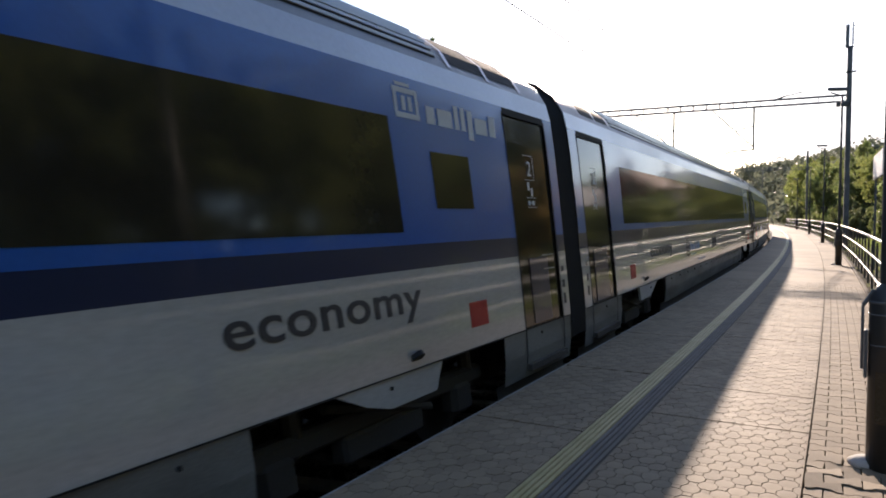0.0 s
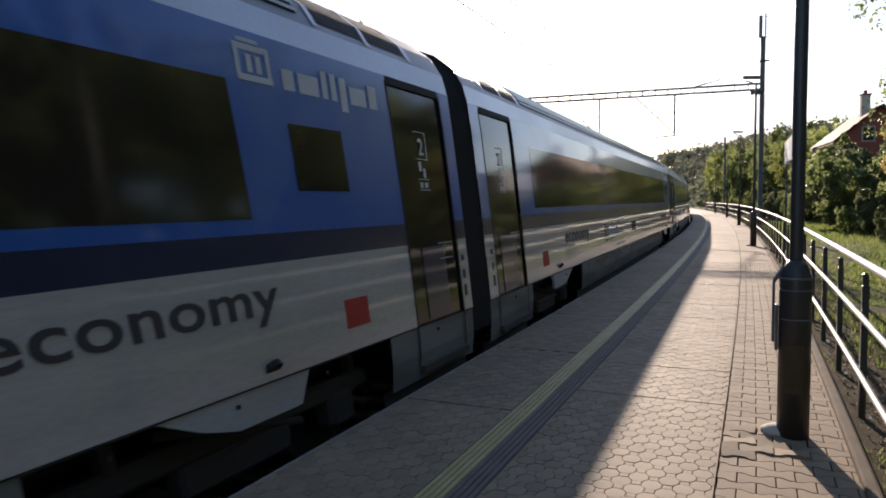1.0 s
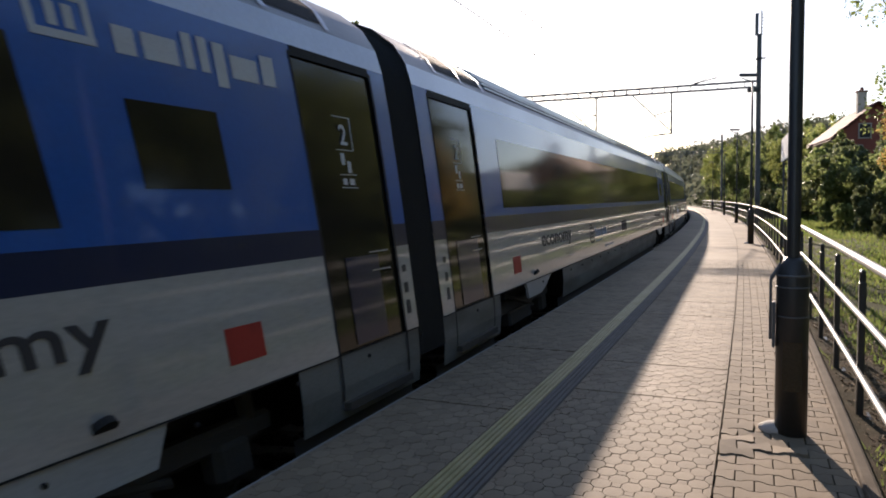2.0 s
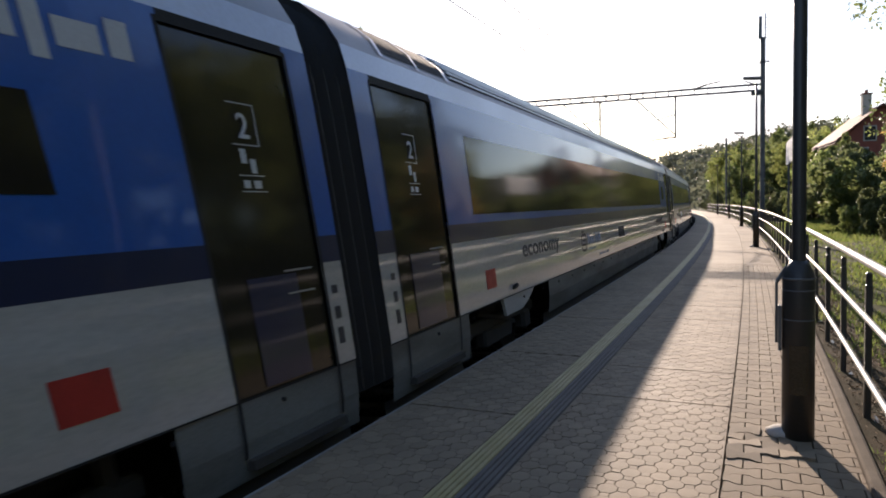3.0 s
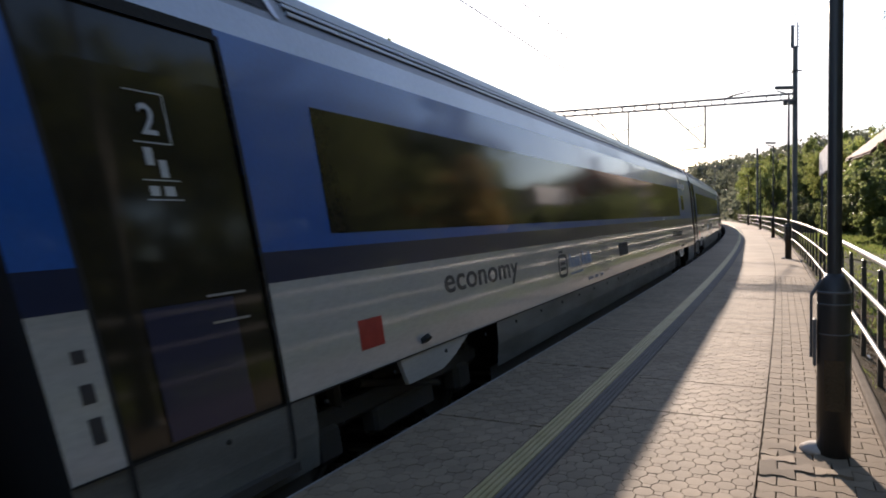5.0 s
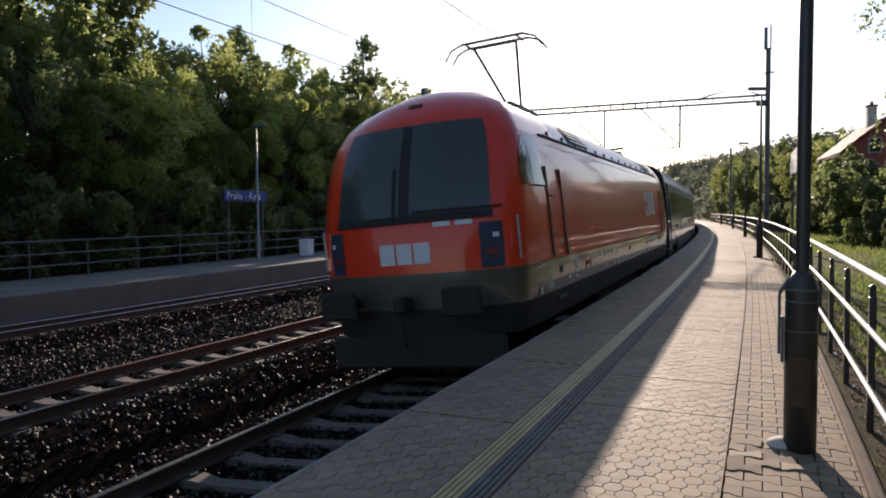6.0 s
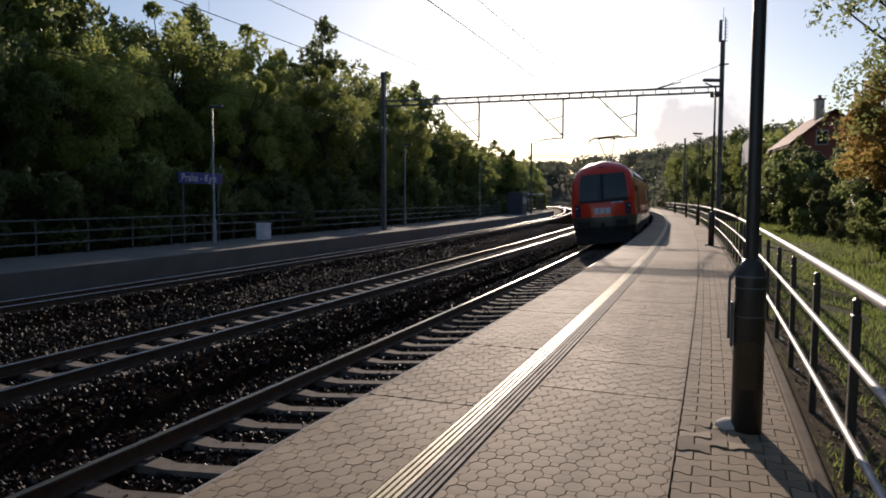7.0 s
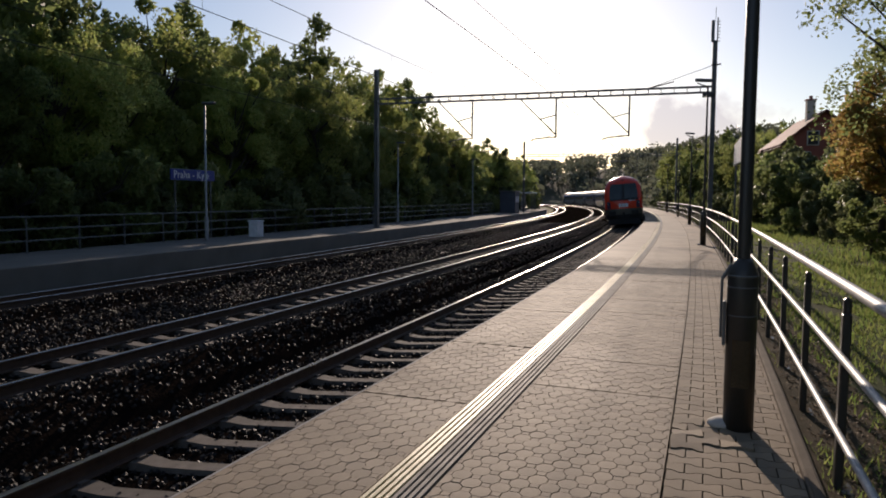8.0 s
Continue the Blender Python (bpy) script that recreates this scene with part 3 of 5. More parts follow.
# ---- trees ----
def crown_mesh(name, seed, spread, height, clumps, leaves, size, material, droop=0.0):
    """Many small folded leaves round the ends of the limbs, with gaps between the clumps."""
    r = np.random.RandomState(seed)
    dirs = r.normal(size=(clumps, 3))
    dirs /= np.linalg.norm(dirs, axis=1)[:, None]
    rad = r.uniform(0.35, 1.0, (clumps, 1)) ** 0.6
    mid = dirs * rad * [spread, spread, height / 2] * r.uniform(0.75, 1.15, (clumps, 1))
    mid[:, 2] += height / 2
    own = r.uniform(0.35, 0.8, clumps) * spread * 0.33
    which = r.randint(0, clumps, leaves)
    off = r.normal(size=(leaves, 3))
    off /= np.linalg.norm(off, axis=1)[:, None]
    p = mid[which] + off * (own[which] * r.uniform(0.3, 1.0, leaves) ** 0.5)[:, None]
    p[:, 2] -= droop * np.linalg.norm(p[:, :2], axis=1)
    a = r.normal(size=(leaves, 3))
    a /= np.linalg.norm(a, axis=1)[:, None]
    c = np.cross(a, off + 0.3 * r.normal(size=(leaves, 3)))
    c /= np.linalg.norm(c, axis=1)[:, None] + 1e-9
    sz = (size * r.uniform(0.6, 1.35, leaves))[:, None]
    fold = np.cross(a, c) * sz * 0.25
    v = np.stack([p - a * sz, p + c * sz * 0.55 + fold, p + a * sz, p - c * sz * 0.55 + fold], 1).reshape(-1, 3)
    k = np.arange(leaves)[:, None] * 4
    f = np.concatenate([k + [0, 1, 2], k + [0, 2, 3]], 1).reshape(-1, 3)
    me = bpy.data.meshes.new(name)
    me.from_pydata(v.tolist(), [], f.tolist())
    me.materials.append(material)
    me.update()
    return me, mid


def build_tree(kind, seed, spread, height, trunk, material, clumps=46, leaves=9000, size=0.16, label="", droop=0.0, name="tree"):
    r = random.Random(seed)
    t = thing(name, label, "tree" if name == "tree" else "bush", group=kind)
    me, mid = crown_mesh("crown", seed, spread, height, clumps, leaves, size, material, droop)
    b = Build()
    pts = [Vector((0, 0, -0.3))]
    for i in range(1, 7):
        pts.append(Vector((r.uniform(-0.12, 0.12) * i * 0.6, r.uniform(-0.12, 0.12) * i * 0.6, (trunk + height * 0.6) * i / 6)))
    base = max(0.09, (trunk + height) * 0.022)
    for i, (p, q) in enumerate(zip(pts, pts[1:])):
        b.tube(p, q, base * (1 - i / 6.5), base * (1 - (i + 1) / 6.5), 8, False)
    for c in mid[::2]:
        end = Vector(c) + Vector((0, 0, trunk - droop * math.hypot(c[0], c[1])))
        start = pts[min(5, max(1, int(6 * (end.z * 0.75) / (trunk + height * 0.6))))]
        bend = start.lerp(end, 0.5) + Vector((0, 0, -0.25))
        b.tube(start, bend, base * 0.35, base * 0.2, 5, False).tube(bend, end, base * 0.2, 0.012, 5, False)
    part("trunk", b, M_BARK, t, smooth=True)
    part("crown", me, None, t, m=Matrix.Translation((0, 0, trunk)))
    return t


def build_woods():
    r = random.Random(21)
    kinds = ((M_LEAF, "tall leafy green tree at the wood's edge"), (M_LEAF2, "dark green leafy tree in the wood"), (M_LEAF, "broad yellow-green tree behind the far platform"))
    tall = [build_tree("woodland trees", 31 + i, 3.0, 8.0, 2.2, ma, 80, 24000, 0.085, words) for i, (ma, words) in enumerate(kinds)]
    back = [build_tree("woodland trees", 61 + i, 3.1, 8.0, 2.2, ma, 70, 7500, 0.14, "leafy green tree standing back in the wood") for i, ma in enumerate((M_LEAF2, M_LEAF))]
    shrub = [build_tree("undergrowth", 41 + i, 1.7, 3.0, 0.3, ma, 36, 4200, 0.105, "dense dark green bush below the trees", name="bush") for i, ma in enumerate((M_LEAF2, M_BUSH))]
    used = set()

    def plant(kinds, s, d, z, size, tilt=3):
        src = r.choice(kinds)
        m = arc_pose(s, d, z) @ pose(0, 0, 0, r.uniform(-tilt, tilt), r.uniform(-tilt, tilt), r.uniform(0, 360))
        if src.name not in used:
            used.add(src.name)
            ob = src
            ob.matrix_basis = m
        else:
            ob = copy_thing(src, m)
        ob.scale = (size, size, size * r.uniform(0.92, 1.12))

    # the wood across the tracks: a front edge and two deeper rows
    s = -8.0
    while s < 128:
        plant(tall if s < 62 else back, s + r.uniform(-1, 1), -23.5 + r.uniform(-1.2, 0.8), -0.6, r.uniform(0.74, 1.0) * (1.0 if s < 60 else 0.95))
        s += 3.6
    s = -6.0
    while s < 110:
        plant(back, s + r.uniform(-1.5, 1.5), -28.5 + r.uniform(-1.5, 1.5), -0.3, r.uniform(1.0, 1.18) * (1.3 if s < 30 else 1.1 if s < 45 else 1.16 if s < 78 else 0.92))
        s += 4.6
    s = -4.0
    while s < 100:
        plant(back, s, -35 + r.uniform(-2, 2), 0.2, r.uniform(1.2, 1.36) * (1.22 if s < 28 else 1.0 if s < 60 else 0.7))
        s += 6.0
    s = -14.0
    while s < 110:
        plant(shrub, s + r.uniform(-0.5, 0.5), -21.0 + r.uniform(-0.5, 0.3), -0.75, r.uniform(0.8, 1.25))
        s += 2.1
    s = -12.0
    while s < 75:
        plant(shrub, s, -30.5 + r.uniform(-1.5, 1.5), -0.4, r.uniform(1.5, 2.0))
        s += 3.2
    # bank on the near side
    s = 10.0
    while s < 100:
        plant(shrub, s + r.uniform(-0.6, 0.6), 9.0 + r.uniform(-1.6, 1.6), 0.0, r.uniform(0.7, 1.2))
        plant(shrub, s + r.uniform(-0.6, 0.6), 12.0 + r.uniform(-1.2, 1.2), 1.0, r.uniform(0.7, 1.05))
        s += 2.5
    s = 13.0
    while s < 60:
        plant(shrub, s + r.uniform(-0.6, 0.6), 6.3 + r.uniform(-1.0, 1.2), -0.35, r.uniform(0.35, 0.7))
        s += 1.9
    for s, d, z, k in ((66, 9, 0, 0.62), (72, 14, 0.5, 0.75), (78, 7, 0, 0.7), (84, 11, 0, 0.8), (90, 6, -0.3, 0.85), (95, 14, 1, 0.9), (99, 8, -0.3, 0.9), (106, 5, -0.3, 0.85), (112, 11, 0, 1.0), (118, 6, -0.3, 0.95), (126, 5, -0.3, 1.0), (134, 10, 0, 1.1), (142, 6, -0.3, 1.0), (150, 9, 0, 1.1)):
        plant(back, s, d, z, k)
    s = 62.0
    while s < 150:
        plant(shrub, s, 4.6 + r.uniform(-0.8, 1.5), -0.5, r.uniform(0.7, 1.1))
        s += 2.6
    # high hedge before the house, and dark trees where the platform ends
    for s, d, k in ((43, 7.6, 1.3), (46, 6.4, 1.4), (48.5, 7.4, 1.5), (50.5, 6.2, 1.4), (53, 7.2, 1.55), (56, 7.4, 1.55), (59, 7.6, 1.6), (62, 7.2, 1.5), (65, 7.8, 1.55), (39.5, 8.2, 1.35), (36, 8.4, 1.3)):
        plant(shrub, s, d, -0.3, k)
    for s, d, k in ((104, 9.5, 1.0), (107, 13, 1.08), (111, 8.5, 0.98), (113, 16, 1.05)):
        plant([back[0]], s, d, 0.3, k)
    # tall trees beside and behind the camera, over the bank
    s = -46.0
    while s < 40:
        plant(back, s + r.uniform(-1, 1), 12.0 + r.uniform(-1.0, 1.5), 0.8, r.uniform(0.85, 1.1))
        plant(back, s + 2 + r.uniform(-1, 1), 17.5 + r.uniform(-1.5, 1.5), 1.8, r.uniform(1.1, 1.35))
        if s < 9:
            plant(shrub, s + 1 + r.uniform(-1, 1), 7.5 + r.uniform(-0.8, 0.8), -0.3, r.uniform(0.9, 1.3))
        s += 4.4
    for s, d in ((46, 18), (52, 19), (58, 20), (64, 21), (70, 24)):
        plant(back, s, d, 2.0, 1.0)
    s = 100.0
    while s < 300:
        plant(back, s, -22.5 + r.uniform(-1, 1), -0.5, r.uniform(0.7, 0.95))
        plant(shrub, s + 2, -21 + r.uniform(-0.6, 0.6), -0.7, r.uniform(0.9, 1.3))
        s += 5.0


build_ground()
build_ballast()
build_tracks()
build_platforms()
build_railing()
build_lamps()
build_overhead()
build_far_side()
build_woods()


# ---- right-hand bank, house, distant woods ----
def build_near_bank():
    # long drooping tree over the fence
    t = build_tree("trees on the bank", 91, 3.4, 5.2, 3.4, M_LEAF2, 80, 15000, 0.055, "light drooping leafy tree above the bank", 0.28)
    t.matrix_basis = arc_pose(15.8, 5.2, -0.3)
    t = build_tree("trees on the bank", 95, 2.3, 4.2, 1.4, M_LEAF3, 44, 9000, 0.09, "yellow-brown tree turning to autumn colour")
    t.matrix_basis = arc_pose(27.0, 5.8, 0.3)
    # blades of grass and weeds
    r = np.random.RandomState(5)
    n = 120000
    close = np.arange(n) < 70000
    s = np.where(close, 1.0 + 13 * r.uniform(0, 1, n) ** 1.3, 8.0 + 58 * r.uniform(0, 1, n) ** 1.5)
    d = 0.66 + np.where(close, 5.5, 8.5) * r.uniform(0, 1, n) ** 1.2
    patch = np.array([noise.noise(Vector((a * 0.5, b * 0.6, 3))) for a, b in zip(s, d)])
    keep = patch > -0.35 + 0.42 * (d < 1.1)
    s, d, n = s[keep], d[keep], int(keep.sum())
    z = np.interp(d, [0.62, 1.0, 1.6, 2.6, 4.5, 7, 9.5], [-0.06, -0.1, -0.2, -0.35, -0.45, -0.2, 0.5]) - 0.05
    a = HEADING + s / RADIUS
    base = np.stack([CENTRE.x + (RADIUS + d) * np.cos(a), CENTRE.y + (RADIUS + d) * np.sin(a), z], 1)
    tall = (0.04 + 0.09 * r.uniform(0, 1, n) ** 2 + 0.22 * np.clip(d - 2.5, 0, 4) / 4)[:, None] * r.uniform(0.6, 1.4, (n, 1))
    yaw = r.uniform(0, 6.28, n)
    side = np.stack([np.cos(yaw), np.sin(yaw), 0 * yaw], 1) * (0.004 + 0.0007 * s[:, None])
    bend = np.stack([-np.sin(yaw), np.cos(yaw), 0 * yaw], 1) * tall * r.uniform(-0.6, 0.6, (n, 1))
    up = np.array([[0, 0, 1.0]])
    v = np.stack([base - side, base + side, base + bend * 0.4 + up * tall * 0.6 + side * 0.7, base + bend + up * tall], 1).reshape(-1, 3)
    k = np.arange(n)[:, None] * 4
    f = np.concatenate([k + [0, 1, 2], k + [0, 2, 3]], 1).reshape(-1, 3)
    me = bpy.data.meshes.new("grass")
    me.from_pydata(v.tolist(), [], f.tolist())
    me.materials.append(M_GRASS)
    me.update()
    tagged(new("grass", me), "sunlit green grass and weeds beside the fence", "grass", kind="stuff")
    # dry litter along the kerb
    b = Build()
    q = random.Random(8)
    for i in range(3200):
        ss, dd = 1.5 + 14 * q.random() ** 1.5, q.uniform(0.63, 1.3)
        p = arc(ss, dd, -0.055 - 0.1 * max(0, dd - 0.75) + 0.01)
        e = Euler((q.uniform(-0.5, 0.5), q.uniform(-0.5, 0.5), q.random() * 6)).to_matrix()
        w = q.uniform(0.012, 0.03)
        b.face([p + e @ Vector(c) for c in ((-w, 0, 0), (0, w * 0.5, 0.004), (w, 0, 0), (0, -w * 0.5, 0.006))])
    litter = surface("litter", (0.34, 0.22, 0.11), 0.8, 0, (0.14, 0.08, 0.04), 6, 40, 0.2, piece=0.4)
    tagged(part("leaf_litter", b, litter, turn=False), "dry brown leaves and grit along the kerb", "leaf litter", kind="stuff")


def build_house():
    plaster = surface("house_plaster", (0.55, 0.48, 0.38), 0.85, 0, (0.45, 0.38, 0.3), 1.5, 30, 0.2)
    red = surface("house_brick", (0.36, 0.10, 0.06), 0.8, 0, (0.28, 0.08, 0.05), 2, 30, 0.3)
    tile = surface("roof_tile", (0.27, 0.1, 0.07), 0.75, 0, (0.18, 0.07, 0.05), 1.5, 25, 0.5, stretch=(1, 1, 4))
    pane = M_WIRE
    m = Matrix.Translation((33.0, 62.6, 0.5)) @ Matrix.Rotation(radians(-14), 4, "Z")
    t = thing("house", "detached house with red gable and red-brown tiled roof on the bank", "house", m)
    w, l, e, a = 2.9, 10.0, 6.3, 8.7
    for x in (-w, w):
        part("wall", Build().box(x, l / 2, e / 2, 0.3, l, e), plaster, t, "pale plastered side wall")
    for y in (0, l):
        b = Build()
        ring = [(-w - 0.15, 0), (w + 0.15, 0), (w + 0.15, e), (0, a), (-w - 0.15, e)]
        b.quadstrip([[Vector((x, y + o, z)) for x, z in ring] for o in (-0.15, 0.15)], True)
        b.f += [(0, 1, 2, 3, 4), (9, 8, 7, 6, 5)]
        g = part("gable", b, red, t, "red gable wall")
        if y == 0:
            for x, z in ((-1.5, 4.6), (1.5, 4.6), (-1.5, 1.6), (1.5, 1.6), (-0.9, 6.4)):
                win = part("window", Build().box(x, -0.17, z, 1.0, 0.1, 1.3), plaster, t, "small pale-framed window")
                part("pane", Build().box(x, -0.23, z, 0.8, 0.03, 1.1), pane, win)
    for h in (-1, 1):
        b = Build()
        x0, x1 = 0.0, h * (w + 0.7)
        z1 = e - 0.7 * (a - e) / (w + 0.15)
        rows = []
        for k in range(13):
            u = k / 12
            rows.append([Vector((x0 + (x1 - x0) * u, y, a + 0.12 + (z1 - a) * u + (0.04 if k % 2 else 0))) for y in (-0.6, l + 0.6)])
        b.quadstrip(rows)
        rows = [[p - Vector((0, 0, 0.2)) for p in row] for row in rows]
        b.quadstrip(rows)
        part("roof", b, tile, t, "red-brown tiled roof slope")
    for x, y in ((-0.6, 2.5),):
        ch = part("chimney", Build().box(x, y, a + 0.3, 0.7, 0.7, 1.9, c=0.02), plaster, t, "pale chimney")
        part("cap", Build().box(x, y, a + 1.3, 0.85, 0.85, 0.12).box(x, y, a + 1.5, 0.25, 0.25, 0.35), tile, ch)


def hill(s, d):
    """Rising ground round the bend, kept low along the railway."""
    off = np.clip(np.where(d < -8, -21 - d, d - 5) / 40, 0, 1)
    ahead = np.clip((s - 290) / 40, 0, 1)
    full = 13.5 + 0.11 * np.clip(d, -50, 100)
    return -1.3 + np.maximum(off * np.clip((s - 140) / 100, 0, 1), ahead) * full


def build_distant_woods():
    """Wooded hills round the bend: many small clumps of leaves on rising ground."""
    r = np.random.RandomState(12)
    count = 1500
    s = r.uniform(150, 420, count)
    d = r.uniform(-190, 150, count)
    keep = ~((d > -21) & (d < 5) & (s < 300))
    s, d = s[keep], d[keep]
    z = hill(s, d) + 1.5 * r.uniform(0, 1, len(s))
    a = HEADING + s / RADIUS
    base = np.stack([CENTRE.x + (RADIUS + d) * np.cos(a), CENTRE.y + (RADIUS + d) * np.sin(a), z], 1)
    each = 110
    size = r.uniform(2.4, 4.4, len(s))
    off = r.normal(size=(len(s), each, 3))
    off /= np.linalg.norm(off, axis=2)[..., None]
    off *= (r.uniform(0.55, 1.0, (len(s), each, 1))) * size[:, None, None] * np.array([1, 1, 1.25])
    p = (base[:, None] + off + [0, 0, 3.0]).reshape(-1, 3)
    n = len(p)
    u = r.normal(size=(n, 3))
    u /= np.linalg.norm(u, axis=1)[:, None]
    w = np.cross(u, r.normal(size=(n, 3)))
    w /= np.linalg.norm(w, axis=1)[:, None] + 1e-9
    k = r.uniform(0.4, 0.9, (n, 1))
    v = np.stack([p - u * k, p + w * k * 0.6, p + u * k, p - w * k * 0.6], 1).reshape(-1, 3)
    i = np.arange(n)[:, None] * 4
    f = np.concatenate([i + [0, 1, 2], i + [0, 2, 3]], 1).reshape(-1, 3)
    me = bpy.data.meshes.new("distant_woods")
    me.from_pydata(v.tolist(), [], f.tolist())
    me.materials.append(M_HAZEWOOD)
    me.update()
    tagged(new("distant_woods", me), "green wooded hills round the bend, haze in the leaf colour", "woods", kind="stuff")
    b = Build()
    rows = []
    for ss in (140, 160, 180, 205, 235, 270, 300, 330, 370, 420, 520):
        rows.append([arc(ss, dd, hill(ss, dd) - 0.8) for dd in range(-200, 171, 10)])
    b.quadstrip(rows)
    tagged(part("hillside", b, M_EARTH, smooth=True), "dark earth of the wooded hillside", "hillside", kind="structure")


build_near_bank()
build_house()
build_distant_woods()


# ---- the train ----
M_WHITE = surface("coach_white", (0.53, 0.53, 0.5), 0.3, 0, (0.36, 0.335, 0.28), 0.9, 30, 0.02, coat=0.9, stretch=(1, 0.35, 1.6), amount=0.6)
M_SKIRT = surface("coach_skirt", (0.23, 0.23, 0.21), 0.5, 0, (0.1, 0.092, 0.075), 1.4, 40, 0.1, stretch=(1, 0.4, 2), amount=0.8)
M_BLUE = surface("coach_blue", (0.009, 0.12, 0.47), 0.3, 0, (0.014, 0.1, 0.4), 0.8, 30, 0.02, coat=0.7, amount=0.4)
M_NAVY = surface("coach_navy", (0.01, 0.02, 0.07), 0.3, 0, (0.012, 0.022, 0.06), 1, 30, 0.02, coat=0.5, amount=0.3)
M_SILVER = surface("coach_silver", (0.6, 0.63, 0.7), 0.35, 0.3, (0.48, 0.5, 0.56), 1.0, 30, 0.03, coat=0.3, amount=0.4)
M_ROOF = surface("coach_roof", (0.34, 0.35, 0.37), 0.45, 0.2, (0.24, 0.24, 0.25), 1.2, 40, 0.1)
M_BLACK = surface("black_rubber", (0.018, 0.017, 0.016), 0.75, 0, (0.03, 0.028, 0.025), 5, 50, 0.3)
M_UNDER = surface("underframe", (0.07, 0.062, 0.052), 0.8, 0.1, (0.08, 0.065, 0.05), 3, 50, 0.3)
M_GLASS = surface("tinted_glass", (0.034, 0.029, 0.02), 0.06, 0, (0.022, 0.02, 0.015), 0.7, 20, 0.0, amount=0.5)
M_RED = surface("loco_red", (0.82, 0.052, 0.016), 0.34, 0, (0.7, 0.042, 0.014), 0.8, 30, 0.02, spec=0.25, coat=0.55, amount=0.4)
M_LOCOGREY = surface("loco_grey", (0.062, 0.066, 0.052), 0.34, 0, (0.085, 0.078, 0.058), 1.5, 40, 0.05, amount=0.6, coat=0.8)
M_LOCOROOF = surface("loco_roof", (0.3, 0.29, 0.32), 0.3, 0.5, (0.22, 0.21, 0.24), 1.2, 30, 0.05)
# glass base lightened to stand in for glare and reflection on the windscreen
M_SCREEN = surface("windscreen_glare_tint", (0.06, 0.072, 0.066), 0.05, 0, (0.045, 0.05, 0.05), 0.8, 20, 0.0, amount=0.6)
M_LAMPBOX = surface("lamp_glass", (0.05, 0.06, 0.1), 0.15, 0, (0.03, 0.035, 0.06), 5, 30, 0)
M_PALE = surface("pale_marking", (0.66, 0.68, 0.68), 0.45, 0, (0.6, 0.6, 0.6))
M_INK = surface("dark_marking", (0.05, 0.05, 0.055), 0.5)
M_SKYINK = surface("blue_marking", (0.27, 0.36, 0.5), 0.5, 0, (0.45, 0.48, 0.52), 9, 60, 0, amount=0.9)
rail_brass = surface("worn_rail", (0.3, 0.2, 0.13), 0.45, 0.5, (0.16, 0.1, 0.06), 8, 60, 0.1)
M_STICKER = surface("red_sticker", (0.5, 0.03, 0.02), 0.5)
COACH, PITCH = 25.19, 25.868         # a coach body, and from coach to coach
COUNT = 7
SIDE = [(1.36, 0.45), (1.40, 0.70), (1.4125, 0.95), (1.4125, 1.30), (1.4125, 1.70), (1.412, 1.89), (1.411, 1.985), (1.408, 2.4), (1.40, 2.85), (1.385, 3.19), (1.35, 3.39), (1.25, 3.58), (1.05, 3.76), (0.7, 3.93), (0.35, 4.02), (0.0, 4.05)]


def side_x(z):
    zs, xs = [p[1] for p in SIDE], [p[0] for p in SIDE]
    return float(np.interp(z, zs, xs))


def band(b, z0, z1, y0, y1, off=0.0, hand=(1,)):
    """A strip of the coach's skin between two heights, on one or both sides."""
    zs = sorted({z0, z1, *(z for _, z in SIDE if z0 < z < z1)})
    for h in hand:
        b.quadstrip([[Vector((h * (side_x(z) + off), y, z)) for z in zs] for y in (y0, y1)])
    return b


def wheelset(parent, y, tread=0.46):
    b = Build()
    for x in (-0.7525, 0.7525):
        h = 1 if x > 0 else -1
        rot = Matrix.Translation((x, y, tread)) @ Matrix.Rotation(radians(90), 4, "Y")
        b.lathe([(0.0, -0.06), (0.16, -0.06), (0.2, -0.03), (tread - 0.05, -0.03), (tread - 0.05, -0.065), (tread, -0.065), (tread, 0.065), (tread - 0.05, 0.065), (tread - 0.05, 0.03), (0.0, 0.03)], rot, 20)
    b.tube((-0.75, y, tread), (0.75, y, tread), 0.08)
    part("wheelset", b, M_UNDER, parent, "steel wheels on an axle")


def bogie(parent, y, spread=1.25, tread=0.46):
    b = Build()
    for x in (-1.05, 1.05):
        b.box(x, y, 0.62, 0.14, spread * 2 + 0.9, 0.16, c=0.03)
        b.box(x, y, 0.45, 0.16, 1.1, 0.22, c=0.03)
        for o in (-spread, spread):
            b.box(x, y + o, tread, 0.2, 0.36, 0.3, c=0.05)
            b.tube((x, y + o + 0.25, 0.55), (x, y + o + 0.25, 0.85), 0.07)
        b.tube((x + 0.05, y - 0.7, 0.8), (x + 0.05, y + 0.7, 0.5), 0.035)
    b.box(0, y, 0.7, 2.0, 0.6, 0.2)
    part("bogie_frame", b, M_UNDER, parent, "dark grimy bogie frame")
    for o in (-spread, spread):
        wheelset(parent, y + o, tread)


SIDEWAYS = Matrix(((0, 0, 1, 0), (1, 0, 0, 0), (0, 1, 0, 0), (0, 0, 0, 1)))     # text on the right-hand side, reading along +y


